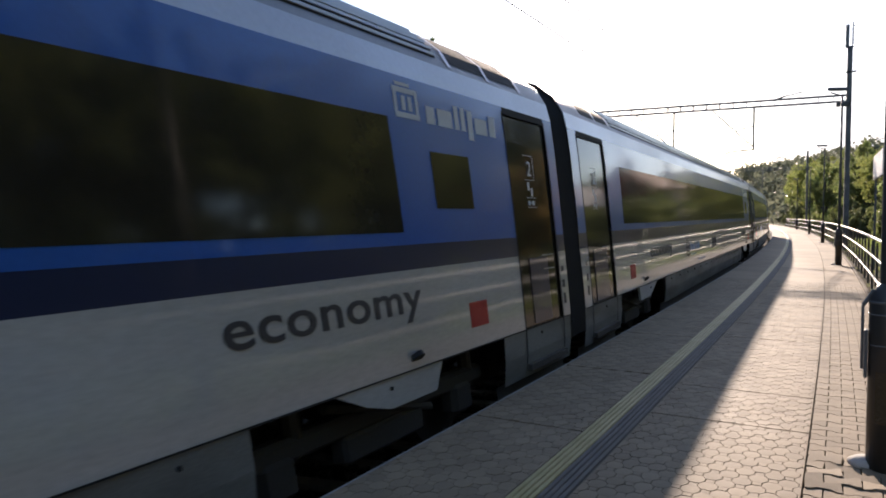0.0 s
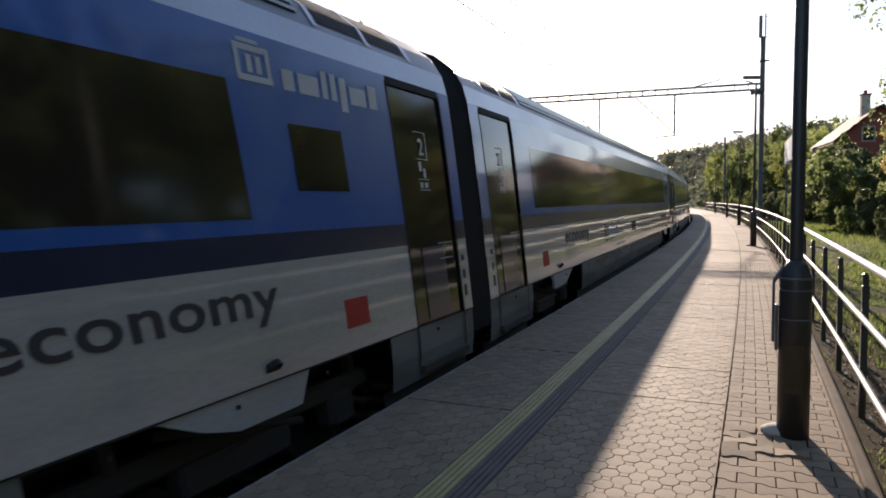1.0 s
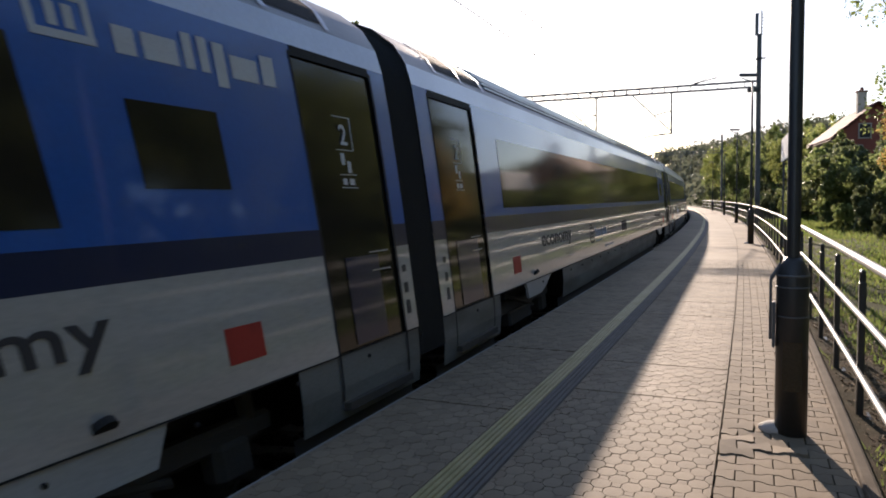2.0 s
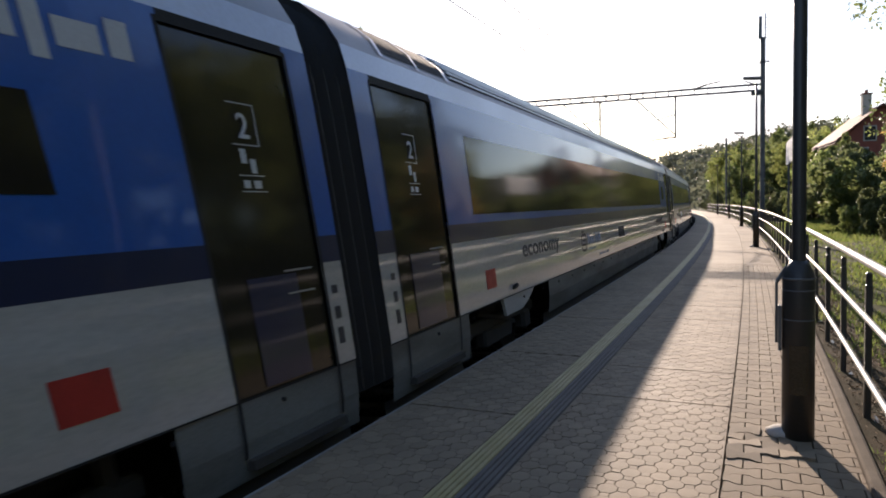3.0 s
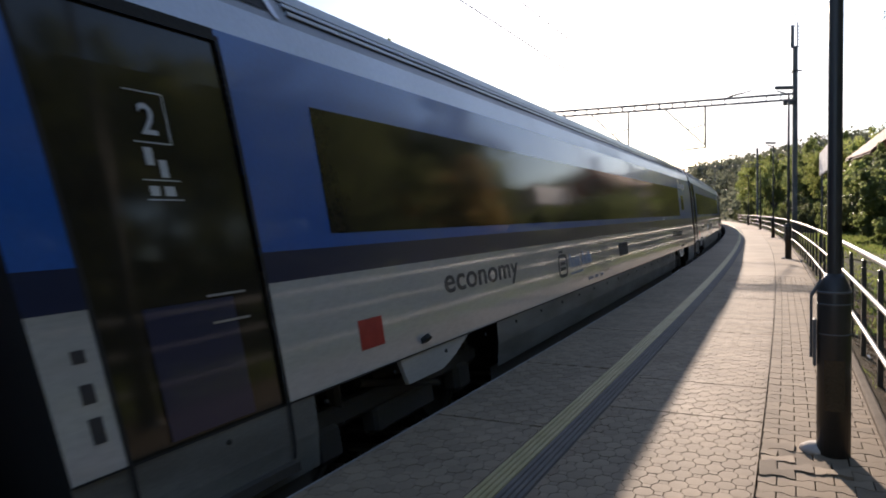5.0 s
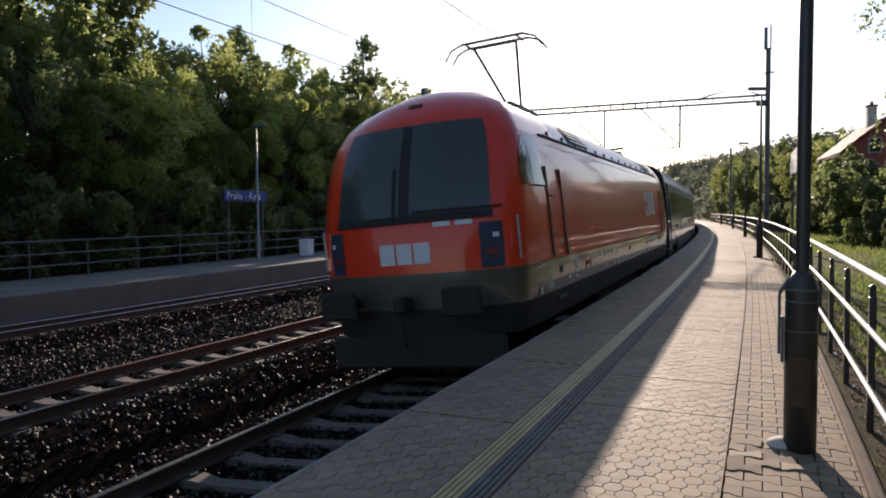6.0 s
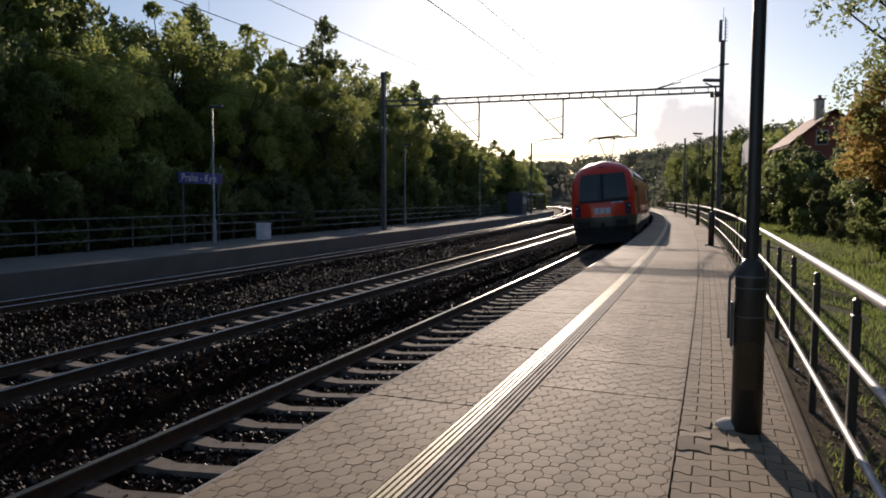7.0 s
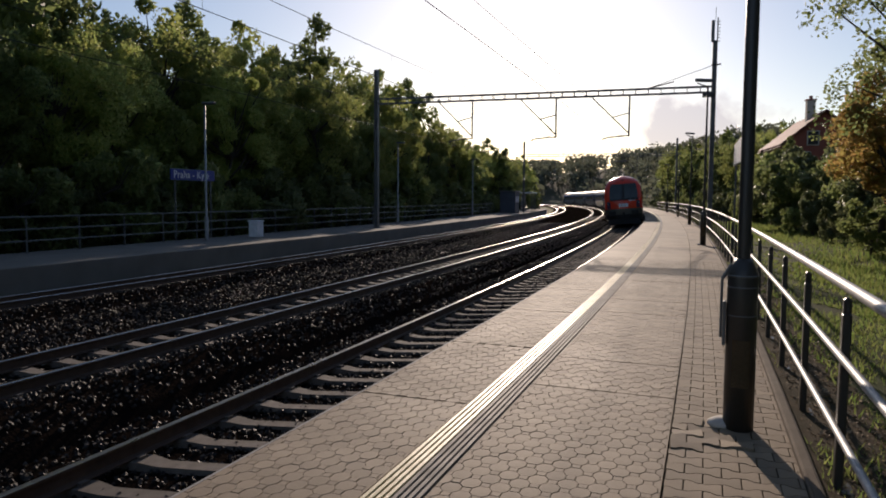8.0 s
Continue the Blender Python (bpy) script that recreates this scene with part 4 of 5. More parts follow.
def build_coach(front_door=True, rear_door=True):
    """Local y from the rear end (0) to the front; heights above the rail."""
    L = COACH
    t = thing("railway_coach", "blue and white express passenger coach with a dark window band", "railway coach", group="express coaches")
    both = (1, -1)
    d0, d1 = (0.34, 1.55)
    e0, e1 = (L - 1.32, L - 0.26)
    spans, pos_y = [], 0.0
    for on, a, z in ((rear_door, d0, d1), (front_door, e0, e1)):
        if on:
            spans.append((pos_y, a))
            pos_y = z
    spans.append((pos_y, L))
    bogie_gaps = [(1.85, 5.25), (L - 5.25, L - 1.85)]
    b = Build()
    for a, z in spans:
        band(b, 0.95, 1.70, a, z, hand=both)
    part("lower_panel", b, M_WHITE, t, "dusty white lower side")
    b = Build()
    for a, z in spans:
        band(b, 1.70, 1.89, a, z, hand=both)
    part("navy_stripe", b, M_NAVY, t, "dark navy stripe")
    w0, w1 = 2.34, L - 3.39
    b = Build()
    for a, z in spans:
        band(b, 1.89, 1.985, a, z, hand=both)
        band(b, 2.85, 3.19, a, z, hand=both)
        if a < w0:
            band(b, 1.985, 2.85, a, min(z, w0), hand=both)
        if z > w1:
            band(b, 1.985, 2.85, max(a, w1), z, hand=both)
    part("upper_panel", b, M_BLUE, t, "glossy blue upper side")
    part("window_band", band(Build(), 1.985, 2.85, w0, w1, 0.003, both), M_GLASS, t, "continuous dark tinted window band")
    part("cantrail", band(Build(), 3.19, 3.39, 0, L, hand=both), M_SILVER, t, "silver-grey stripe below the roof")
    part("roof", band(Build(), 3.39, 4.05, 0, L, hand=both), M_ROOF, t, "grey roof", smooth=True)
    part("roof_channel", band(Build(), 3.47, 3.90, 2.4, L - 2.4, 0.004, both), M_BLACK, t, "dark channels between the roof ribs", smooth=True)
    for h in both:
        for k in range(7):
            z = 3.49 + 0.062 * k
            x = side_x(z)
            rib = Build().box(h * (x - 0.004), L / 2, z + 0.012, 0.04, L - 4.8, 0.024)
            part("roof_rib", rib, M_SILVER, t)
    for y0, y1 in ((0.75, 2.2), (L - 2.2, L - 0.75)):
        for h in both:
            hatch = part("roof_hatch", band(Build(), 3.46, 3.86, y0, y1, 0.006, (h,)), M_BLACK, t, "dark sunken panel at the roof's end", smooth=True)
            for ya, yb in ((y0 - 0.06, y0), (y1, y1 + 0.06), ((y0 + y1) / 2 - 0.03, (y0 + y1) / 2 + 0.03)):
                part("hatch_frame", band(Build(), 3.42, 3.9, ya, yb, 0.014, (h,)), M_SILVER, hatch, smooth=True)
    low = 0.0
    for a, z in bogie_gaps + [(L, L)]:
        for h in both:
            part("skirt", band(Build(), 0.46, 0.945, low, a, -0.01, (h,)), M_SKIRT, t, "dirty pale grey skirt below the side")
            part("equipment_box", band(Build(), 0.25, 0.45, low, a, -0.1, (h,)), M_UNDER, t, "dark grimy boxes below the skirt")
        low = z
    for y0, f in ((3.05, 1), (L - 3.05, -1)):
        for h in both:
            b = Build()
            ring = [(0.0, 0.944), (0.12, 0.72), (0.78, 0.72), (1.08, 0.80), (1.42, 0.944)]
            b.quadstrip([[Vector((h * (side_x(z) - o), y0 + f * y, z)) for y, z in ring] for o in (0.012, 0.05)], True)
            b.f += [(0, 1, 2, 3, 4), (9, 8, 7, 6, 5)]
            part("fairing", b, M_WHITE, t, "pale tapered fairing over the bogie")
    b = Build()
    b.box(0, L / 2, 0.95, 2.5, L - 0.2, 0.12)
    b.box(0, L / 2, 0.62, 2.2, L - 13, 0.5)
    b.box(0, L / 2, 0.6, 1.1, L - 0.6, 0.62)
    part("underframe", b, M_UNDER, t)
    for y in (0.02, L - 0.02):
        b = Build()
        ring = [(x * h, z) for h in (1, -1) for x, z in (SIDE[1:] if h == 1 else SIDE[1:-1][::-1])]
        b.face([(x * 0.985, y, z) for x, z in ring])
        part("end_wall", b, M_BLACK, t)
    # side lines and bolts along the white panel's foot
    b = Build()
    band(b, 0.945, 0.957, 0, L, 0.003, both)
    part("panel_joint", b, M_BLACK, t)
    for i in range(26):
        part("bolt", Build().tube((1.40, 1.0 + i * 0.97, 0.87), (1.412, 1.0 + i * 0.97, 0.87), 0.016, n=8), M_BLACK, t)
    # doors
    for on, a, z in ((rear_door, d0, d1), (front_door, e0, e1)):
        if not on:
            continue
        for h in both:
            b = Build()
            band(b, 0.62, 3.12, a, z, -0.02, (h,))
            door = part("door", b, M_GLASS, t, "dark glazed swing-plug door")
            b = Build()
            band(b, 0.6, 3.15, a - 0.03, a, 0.002, (h,))
            band(b, 0.6, 3.15, z, z + 0.03, 0.002, (h,))
            band(b, 3.12, 3.19, a, z, 0.002, (h,))
            part("door_frame", b, M_BLACK, door)
            part("door_line", band(Build(), 0.98, 1.66, a + 0.28, z - 0.28, -0.012, (h,)), M_NAVY, door)
            part("step", Build().box(h * 1.33, (a + z) / 2, 0.56, 0.2, z - a, 0.06), M_UNDER, door)
            if h == 1:
                mid = (a + z) / 2
                mark = Matrix.Translation((1.397, mid - 0.07, 2.53)) @ SIDEWAYS
                lettering("class_number", "2", 0.22, M_PALE, door, mark, 0.002, "white class number")
                for zz in (2.745, 2.49, 2.30, 2.20):
                    part("pictogram", Build().box(1.388, mid, zz, 0.004, 0.24, 0.006), M_PALE, door)
                part("pictogram", Build().box(1.388, mid + 0.12, 2.617, 0.004, 0.006, 0.256), M_PALE, door)
                for yy, zz, wy, wz in ((-0.05, 2.42, 0.05, 0.09), (0.03, 2.36, 0.05, 0.09), (-0.06, 2.245, 0.06, 0.05), (0.04, 2.245, 0.07, 0.05)):
                    part("pictogram", Build().box(1.388, mid + yy, zz, 0.004, wy, wz), M_PALE, door)
                for zz in (1.68, 1.53):
                    part("grab_bar", Build().box(1.40, mid + 0.28, zz, 0.012, 0.3, 0.012), M_GALV, door)
        edge = z + 0.12 if a > 5 else a - 0.14
        for zz, hh in ((1.5, 0.06), (1.33, 0.09), (1.16, 0.12)):
            part("pillar_mark", Build().box(1.4145, edge, zz, 0.004, 0.07, hh), M_INK, t)
    # small end window, writing and markings on both sides
    for h in both:
        part("end_window", band(Build(), 2.17, 2.63, L - 2.85, L - 2.19, 0.004, (h,)), M_GLASS, t, "small square end window")
    for h in (1,):
        for y in (4.03, L - 5.33):
            lettering("lettering", "economy", 0.33, M_INK, t, Matrix.Translation((1.416, y, 1.385)) @ SIDEWAYS, 0.004, "dark class name", 1.6)
        b = Build()
        y = L - 3.27
        x = side_x(2.98) + 0.004
        for yy, zz, wy, wz in ((0.17, 3.08, 0.34, 0.04), (0.17, 2.885, 0.34, 0.04), (0.02, 2.98, 0.04, 0.2), (0.32, 2.98, 0.04, 0.2), (0.13, 2.98, 0.05, 0.11), (0.22, 2.98, 0.05, 0.11), (0.15, 3.125, 0.2, 0.025)):
            b.box(x - (zz - 2.98) * 0.05, y + yy, zz, 0.004, wy, wz)
        part("emblem", b, M_PALE, t, "pale square emblem")
        y += 0.45
        for w, hgt, z in ((0.13, 0.14, 2.93), (0.24, 0.14, 2.93), (0.07, 0.2, 2.96), (0.07, 0.2, 2.96), (0.09, 0.26, 2.92), (0.24, 0.14, 2.93), (0.13, 0.19, 2.955)):
            part("emblem_bar", Build().box(side_x(z) + 0.005, y + w / 2, z, 0.004, w, hgt), M_PALE, t)
            y += w + 0.05
        if front_door:
            part("sticker", Build().box(1.415, L - 2.33, 1.24, 0.004, 0.34, 0.22), M_STICKER, t, "red square sticker")
        part("sticker", Build().box(1.415, 2.665, 1.23, 0.004, 0.34, 0.22), M_STICKER, t, "red square sticker")
        b = Build()
        ring = []
        for k in range(33):
            a = 2 * math.pi * k / 32
            c, d = math.cos(a), math.sin(a)
            x, z = math.copysign(abs(c) ** 0.5, c), math.copysign(abs(d) ** 0.5, d)
            ring.append([Vector((1.416, 8.0 + 0.235 * x, 1.36 + 0.165 * z)), Vector((1.416, 8.0 + 0.18 * x, 1.36 + 0.118 * z))])
        b.quadstrip(ring)
        part("emblem", b, M_INK, t, "dark rounded-square ring emblem")
        for o, z, w, hh in ((0.0, 0.035, 0.24, 0.045), (0.0, -0.04, 0.24, 0.045), (-0.05, 0.2, 0.18, 0.035)):
            part("emblem_bar", Build().box(1.4165, 8.0 + o, 1.36 + z, 0.004, w, hh), M_INK, t)
        for k, w in enumerate((0.115, 0.095, 0.095, 0.095, 0.095, 0.0, 0.105, 0.06, 0.095, 0.095, 0.1)):
            if w:
                tall = k in (0, 6, 9)
                part("company_bar", Build().box(1.416, 8.4 + 0.125 * k, 1.38 + (0.03 if tall else 0), 0.004, w, 0.2 if tall else 0.14), M_SKYINK, t)
        for k in range(7):
            part("small_bar", Build().box(1.416, 8.4 + 0.11 * k, 1.22, 0.004, 0.085, 0.03), M_SKYINK, t)
        for k in range(9):
            if k not in (3, 6):
                part("number_bar", Build().box(1.416, 9.44 + 0.12 * k, 1.06, 0.004, 0.06, 0.05), M_SKYINK, t)
    b = Build()
    band(b, 1.22, 1.63, 11.8, 12.93, 0.004)
    vent = part("vent_frame", b, M_WHITE, t, "square louvred vent in the side")
    part("vent", band(Build(), 1.27, 1.52, 11.92, 12.81, 0.008), M_BLACK, vent)
    for y in (3.5, L - 3.45):
        b = Build().tube((1.40, y, 1.05), (1.425, y, 1.02), 0.07, n=14)
        part("socket", b, M_BLACK, t)
    for y in (3.55, L - 3.55):
        bogie(t, y)
    # bellows to the next coach
    b = Build()
    rows = []
    for k in range(9):
        sc = 0.985 if k % 2 else 0.955
        ring = [(x * h * sc, -0.2 + (z + 0.2) * sc) for h in (1, -1) for x, z in (SIDE[1:] if h == 1 else SIDE[1:-1][::-1])]
        rows.append([Vector((x, L + 0.678 * k / 8, z)) for x, z in ring])
    b.quadstrip(rows, True)
    part("bellows", b, M_BLACK, t, "black rubber gangway bellows")
    return t


# ---- the locomotive at the train's end ----
LOCO = 18.8
LSIDE = [(1.40, 0.55), (1.47, 0.95), (1.495, 1.32), (1.50, 1.8), (1.49, 2.4), (1.44, 2.95), (1.37, 3.22), (1.25, 3.45), (1.06, 3.68), (0.66, 3.92), (0.0, 4.05)]


def loco_front(z):
    """How far the nose leans back at a height."""
    return float(np.interp(z, [0.5, 1.3, 1.95, 2.2, 2.7, 3.2, 3.5, 3.75, 3.95, 4.05], [0.06, 0.0, 0.03, 0.09, 0.24, 0.46, 0.66, 0.97, 1.4, 2.0]))


def loco_side(z):
    return float(np.interp(z, [p[1] for p in LSIDE], [p[0] for p in LSIDE]))


def loco_skin(x, z, end):
    """The nose's surface: bowed in plan; x from -1 to 1 of the width."""
    y = loco_front(z) + 0.42 * abs(x) ** 2.6
    return Vector((x * (loco_side(z) - 0.10 * (1 - min(1, loco_front(z) + 0.3))), y if end == 0 else LOCO - y, z))


def build_loco():
    t = thing("electric_locomotive", "red electric locomotive with rounded cab nose and grey roof", "locomotive")
    zs_all = [0.55, 0.93, 1.32, 1.4, 1.6, 1.95, 2.15, 2.4, 2.7, 2.95, 3.1, 3.22, 3.35, 3.45, 3.56, 3.68, 3.76, 3.84, 3.92, 3.98, 4.02, 4.05]

    def skin(z0, z1, material, name, label, y0=0.0, y1=LOCO):
        zs = [z for z in zs_all if z0 <= z <= z1]
        b = Build()
        ys = [0.0, 0.3, 0.8, 1.6, 2.4] + [2.4 + (LOCO - 4.8) * i / 7 for i in range(1, 7)] + [LOCO - 2.4, LOCO - 1.6, LOCO - 0.8, LOCO - 0.3, LOCO]
        for h in (1, -1):
            rows = []
            for y in [v for v in ys if y0 - 1e-6 <= v <= y1 + 1e-6]:
                row = []
                for z in zs:
                    lo, hi = loco_skin(1, z, 0), loco_skin(1, z, 1)
                    yy = lo.y + (hi.y - lo.y) * y / LOCO
                    near_end = min(yy - lo.y, hi.y - yy)
                    grow = min(1, near_end / 0.9)
                    x = lo.x + (loco_side(z) - lo.x) * (1 - (1 - grow) ** 2)
                    row.append(Vector((h * x, yy, z)))
                rows.append(row)
            b.quadstrip(rows)
        for end in (0, 1):
            if (end == 0 and y0 == 0) or (end == 1 and y1 == LOCO):
                b.quadstrip([[loco_skin(i / 8, z, end) for i in range(-8, 9)] for z in zs])
        ob = part(name, b, material, t, label, smooth=True)
        bm = bmesh.new()
        bm.from_mesh(ob.data)
        bmesh.ops.remove_doubles(bm, verts=bm.verts, dist=0.002)
        bmesh.ops.recalc_face_normals(bm, faces=bm.faces)
        bm.to_mesh(ob.data)
        bm.free()
        return ob

    def wall_x(y, z):
        """Half width of the body at a distance from its end."""
        lo = loco_skin(1, z, 0)
        grow = min(1, max(0, (y - lo.y) / 0.9))
        return lo.x + (loco_side(z) - lo.x) * (1 - (1 - grow) ** 2)

    # black front; its sides are added in place of the dark undercar
    skin(0.55, 0.93, M_BLACK, "undercar_skin", "black nose apron, carried along the sides for the dark undercar")
    skin(0.93, 1.4, M_LOCOGREY, "frame_skirt", "dusty olive-grey lower frame")
    skin(1.4, 3.22, M_RED, "body", "glossy red body")
    skin(3.22, 4.05, M_RED, "cab_roof", "red cab roof", 0.0, 2.4)
    skin(3.22, 4.05, M_RED, "cab_roof", "red cab roof", LOCO - 2.4, LOCO)
    skin(3.22, 4.05, M_LOCOROOF, "roof", "light grey curved roof", 2.4, LOCO - 2.4)

    def patch(name, x0, x1, z0, z1, end, material, off=0.012, label="", parent=None, taper=0.0):
        n = 8
        rows = []
        for k in range(6):
            z = z0 + (z1 - z0) * k / 5
            row = []
            for i in range(n + 1):
                x = (x0 + (x1 - x0) * i / n) * (1 - taper * k / 5)
                p = loco_skin(x, z, end)
                p.y += -off if end == 0 else off
                row.append(p)
            rows.append(row)
        return part(name, _strip(rows), material, parent or t, label, smooth=True)

    def _strip(rows):
        b = Build()
        b.quadstrip(rows)
        return b

    for end in (0, 1):
        w = patch("windscreen", -0.74, 0.8, 2.1, 3.38, end, M_SCREEN, 0.032, "wide dark windscreen", None, 0.02)
        patch("centre_pillar", -0.03, 0.07, 2.12, 3.36, end, M_BLACK, 0.037, "", w)
        patch("lower_band", -0.76, 0.82, 2.06, 2.16, end, M_BLACK, 0.034, "", w)
        patch("headlamp", -0.1, 0.1, 3.66, 3.72, end, M_BLACK, 0.012, "dark top lamp")
        patch("wiper", -0.1, -0.07, 2.1, 2.8, end, M_BLACK, 0.045, "", w)
        patch("wiper", 0.1, 0.9, 2.18, 2.21, end, M_BLACK, 0.05, "", w)
        for h in (-1, 1):
            lamp = patch("lamp_housing", h * 0.70, h * 0.89, 1.42, 2.0, end, M_LAMPBOX, 0.014, "dark glazed headlamp housing")
            lit = tail_red if end == 0 else M_PALE
            patch("tail_lamp", h * 0.75, h * 0.84, 1.58, 1.66, end, lit, 0.026, "red tail lamp", lamp)
            patch("headlamp", h * 0.81, h * 0.86, 1.80, 1.86, end, M_PALE, 0.026, "clear headlamp", lamp)
            b = Build()
            y = -0.32 if end == 0 else LOCO + 0.32
            b.tube((h * 0.87, y, 1.05), (h * 0.87, 0.4 if end == 0 else LOCO - 0.4, 1.05), 0.09)
            part("buffer", b.box(h * 0.87, y, 1.05, 0.52, 0.06, 0.36, c=0.025), M_BLACK, t)
            rail = Build()
            q = loco_skin(h, 1.5, end) + Vector((h * 0.02, 0, 0))
            rail.tube(q, q + Vector((0, 0, 0.55)), 0.016)
            part("grab_rail", rail, M_GALV, t)
        for k, x0 in enumerate((-0.25, -0.075, 0.1)):
            patch("emblem", x0, x0 + 0.155, 1.53, 1.80, end, M_PALE, 0.014, "pale company emblem block")
        patch("number_bar", 0.3, 0.46, 1.99, 2.05, end, M_PALE, 0.014)
        patch("number_bar", 0.5, 0.65, 1.99, 2.05, end, M_PALE, 0.014)
        plough = Build()
        y = 0.1 if end == 0 else LOCO - 0.1
        plough.box(0, y, 0.36, 2.5, 0.12, 0.42, c=0.03)
        part("plough", plough, M_BLACK, t)
        part("coupling", Build().box(0, -0.2 if end == 0 else LOCO + 0.2, 1.02, 0.16, 0.3, 0.22, c=0.04).tube((0, -0.3 if end == 0 else LOCO + 0.3, 0.98), (0, -0.25 if end == 0 else LOCO + 0.25, 0.45), 0.035), M_BLACK, t)
    # cab side windows, doors and handrails
    for h in (1, -1):
        for a, f in ((1.25, 1), (LOCO - 1.25, -1)):
            rows = []
            for u in range(9):
                y = 0.74 + (u / 8) * 1.04
                top = 2.52 + 0.67 * math.sqrt(max(0.02, 1 - (1 - min(1, u / 5)) ** 2))
                rows.append([Vector((h * (wall_x(y, z) + 0.012), y if f == 1 else LOCO - y, z)) for z in (2.46 + (top - 2.46) * w / 5 for w in range(6))])
            cab_window = part("side_window", _strip(rows), M_GLASS, t, "rounded dark cab side window")
            yd = 1.19 if f == 1 else LOCO - 1.19
            part("window_bar", _strip([[Vector((h * (wall_x(1.19, z) + 0.016), yd + e, z)) for z in (2.47, 2.7, 2.9, 3.05)] for e in (-0.009, 0.009)]), M_GREYSTEEL, cab_window)
            part("window_sill", Build().box(h * 1.495, 1.45 if f == 1 else LOCO - 1.45, 2.455, 0.03, 0.5, 0.02), M_GREYSTEEL, cab_window)
            for o in (0.6, 1.45):
                y = a + f * o
                recess = part("rail_recess", _strip([[Vector((h * (loco_side(z) + 0.004), y + e, z)) for z in (1.41, 1.8, 2.4, 2.75)] for e in (-0.035, 0.035)]), M_UNDER, t, "brown grimy groove behind the grab rail")
                part("door_rail", Build().tube((h * 1.525, y, 1.42), (h * 1.49, y, 2.74), 0.018, n=6), rail_brass, recess)
            for z in (1.75, 2.32):
                part("door_handle", Build().box(h * 1.505, a + f * 0.82, z, 0.03, 0.17, 0.03, c=0.008), M_GREYSTEEL, t)
            for z in (0.45, 0.8):
                part("step", Build().box(h * 1.42, a + f * 1.05, z, 0.15, 0.5, 0.04), M_UNDER, t)
        # gutter with struts, and markings
        b = Build()
        b.box(h * 1.37, LOCO / 2, 3.235, 0.03, LOCO - 4.2, 0.035)
        for k in range(15):
            b.box(h * 1.33, 2.8 + k * 0.97, 3.29, 0.03, 0.05, 0.12)
        part("gutter", b, M_BLACK, t, "dark rain gutter")
        b = Build()
        b.quadstrip([[Vector((h * (loco_side(z) + 0.004), y, z)) for z in (3.10, 3.112)] for y in (2.4, LOCO - 2.4)])
        part("trim_line", b, M_PALE, t)
    # a seam in the side, and the emblem: a ring and two blocks
    part("seam", _strip([[Vector((loco_side(z) + 0.003, 6.85 + e, z)) for z in (1.42, 1.8, 2.4, 2.95, 3.08)] for e in (-0.012, 0.012)]), M_RED, t)
    y0 = 12.8
    b = Build()
    ring = []
    for k in range(29):
        a = radians(118 + 328 * k / 28)
        ring.append([Vector((loco_side(2.3 + 0.36 * math.sin(a)) + 0.008, y0 - 0.36 * math.cos(a), 2.3 + 0.36 * math.sin(a))), Vector((loco_side(2.3 + 0.22 * math.sin(a)) + 0.008, y0 - 0.21 * math.cos(a), 2.3 + 0.22 * math.sin(a)))])
    b.quadstrip(ring)
    part("emblem", b, M_PALE, t, "pale round company emblem")
    part("emblem", _strip([[Vector((loco_side(z) + 0.009, y0 + e + (z - 2.4) * 0.4, z)) for z in (2.36, 2.5, 2.66)] for e in (-0.02, 0.16)]), M_PALE, t, "pale slanting emblem bar")
    for y, w in ((13.31, 0.55), (14.03, 0.53)):
        b = Build()
        for oz in (0.26, 0.09, -0.08, -0.25):
            z = 2.305 + oz
            b.box(loco_side(z) + 0.006, y + w / 2, z, 0.01, w, 0.155)
        part("emblem", b, M_PALE, t, "pale company emblem block")
    for k in range(15):
        if k not in (2, 5, 10):
            part("number_bar", Build().box(loco_side(1.235) + 0.004, y0 - 0.02 + 0.137 * k, 1.235, 0.006, 0.095, 0.1), M_PALE, t)

    def plate(y, z, w, hh, material=M_PALE, label="small pale data plate"):
        part("marking", Build().box(loco_side(z) + 0.004, y, z, 0.006, w, hh), material, t, label)

    def outline(y, z, w, hh, material=M_PALE):
        """A thin painted rectangle with bars in it."""
        for o in (-hh / 2, hh / 2):
            plate(y, z + o, w, 0.01, material, "thin painted line")
        for o in (-w / 2, w / 2):
            plate(y + o, z, 0.01, hh, material, "thin painted line")
        for k in range(int(w / 0.14)):
            plate(y - w / 2 + 0.1 + 0.14 * k, z, 0.08, hh * 0.45, material, "small painted bar")

    outline(12.33, 1.205, 0.46, 0.1)
    outline(6.24, 1.275, 0.88, 0.11)
    outline(1.65, 1.03, 0.3, 0.07)
    outline(4.28, 1.185, 0.44, 0.15, M_STICKER)
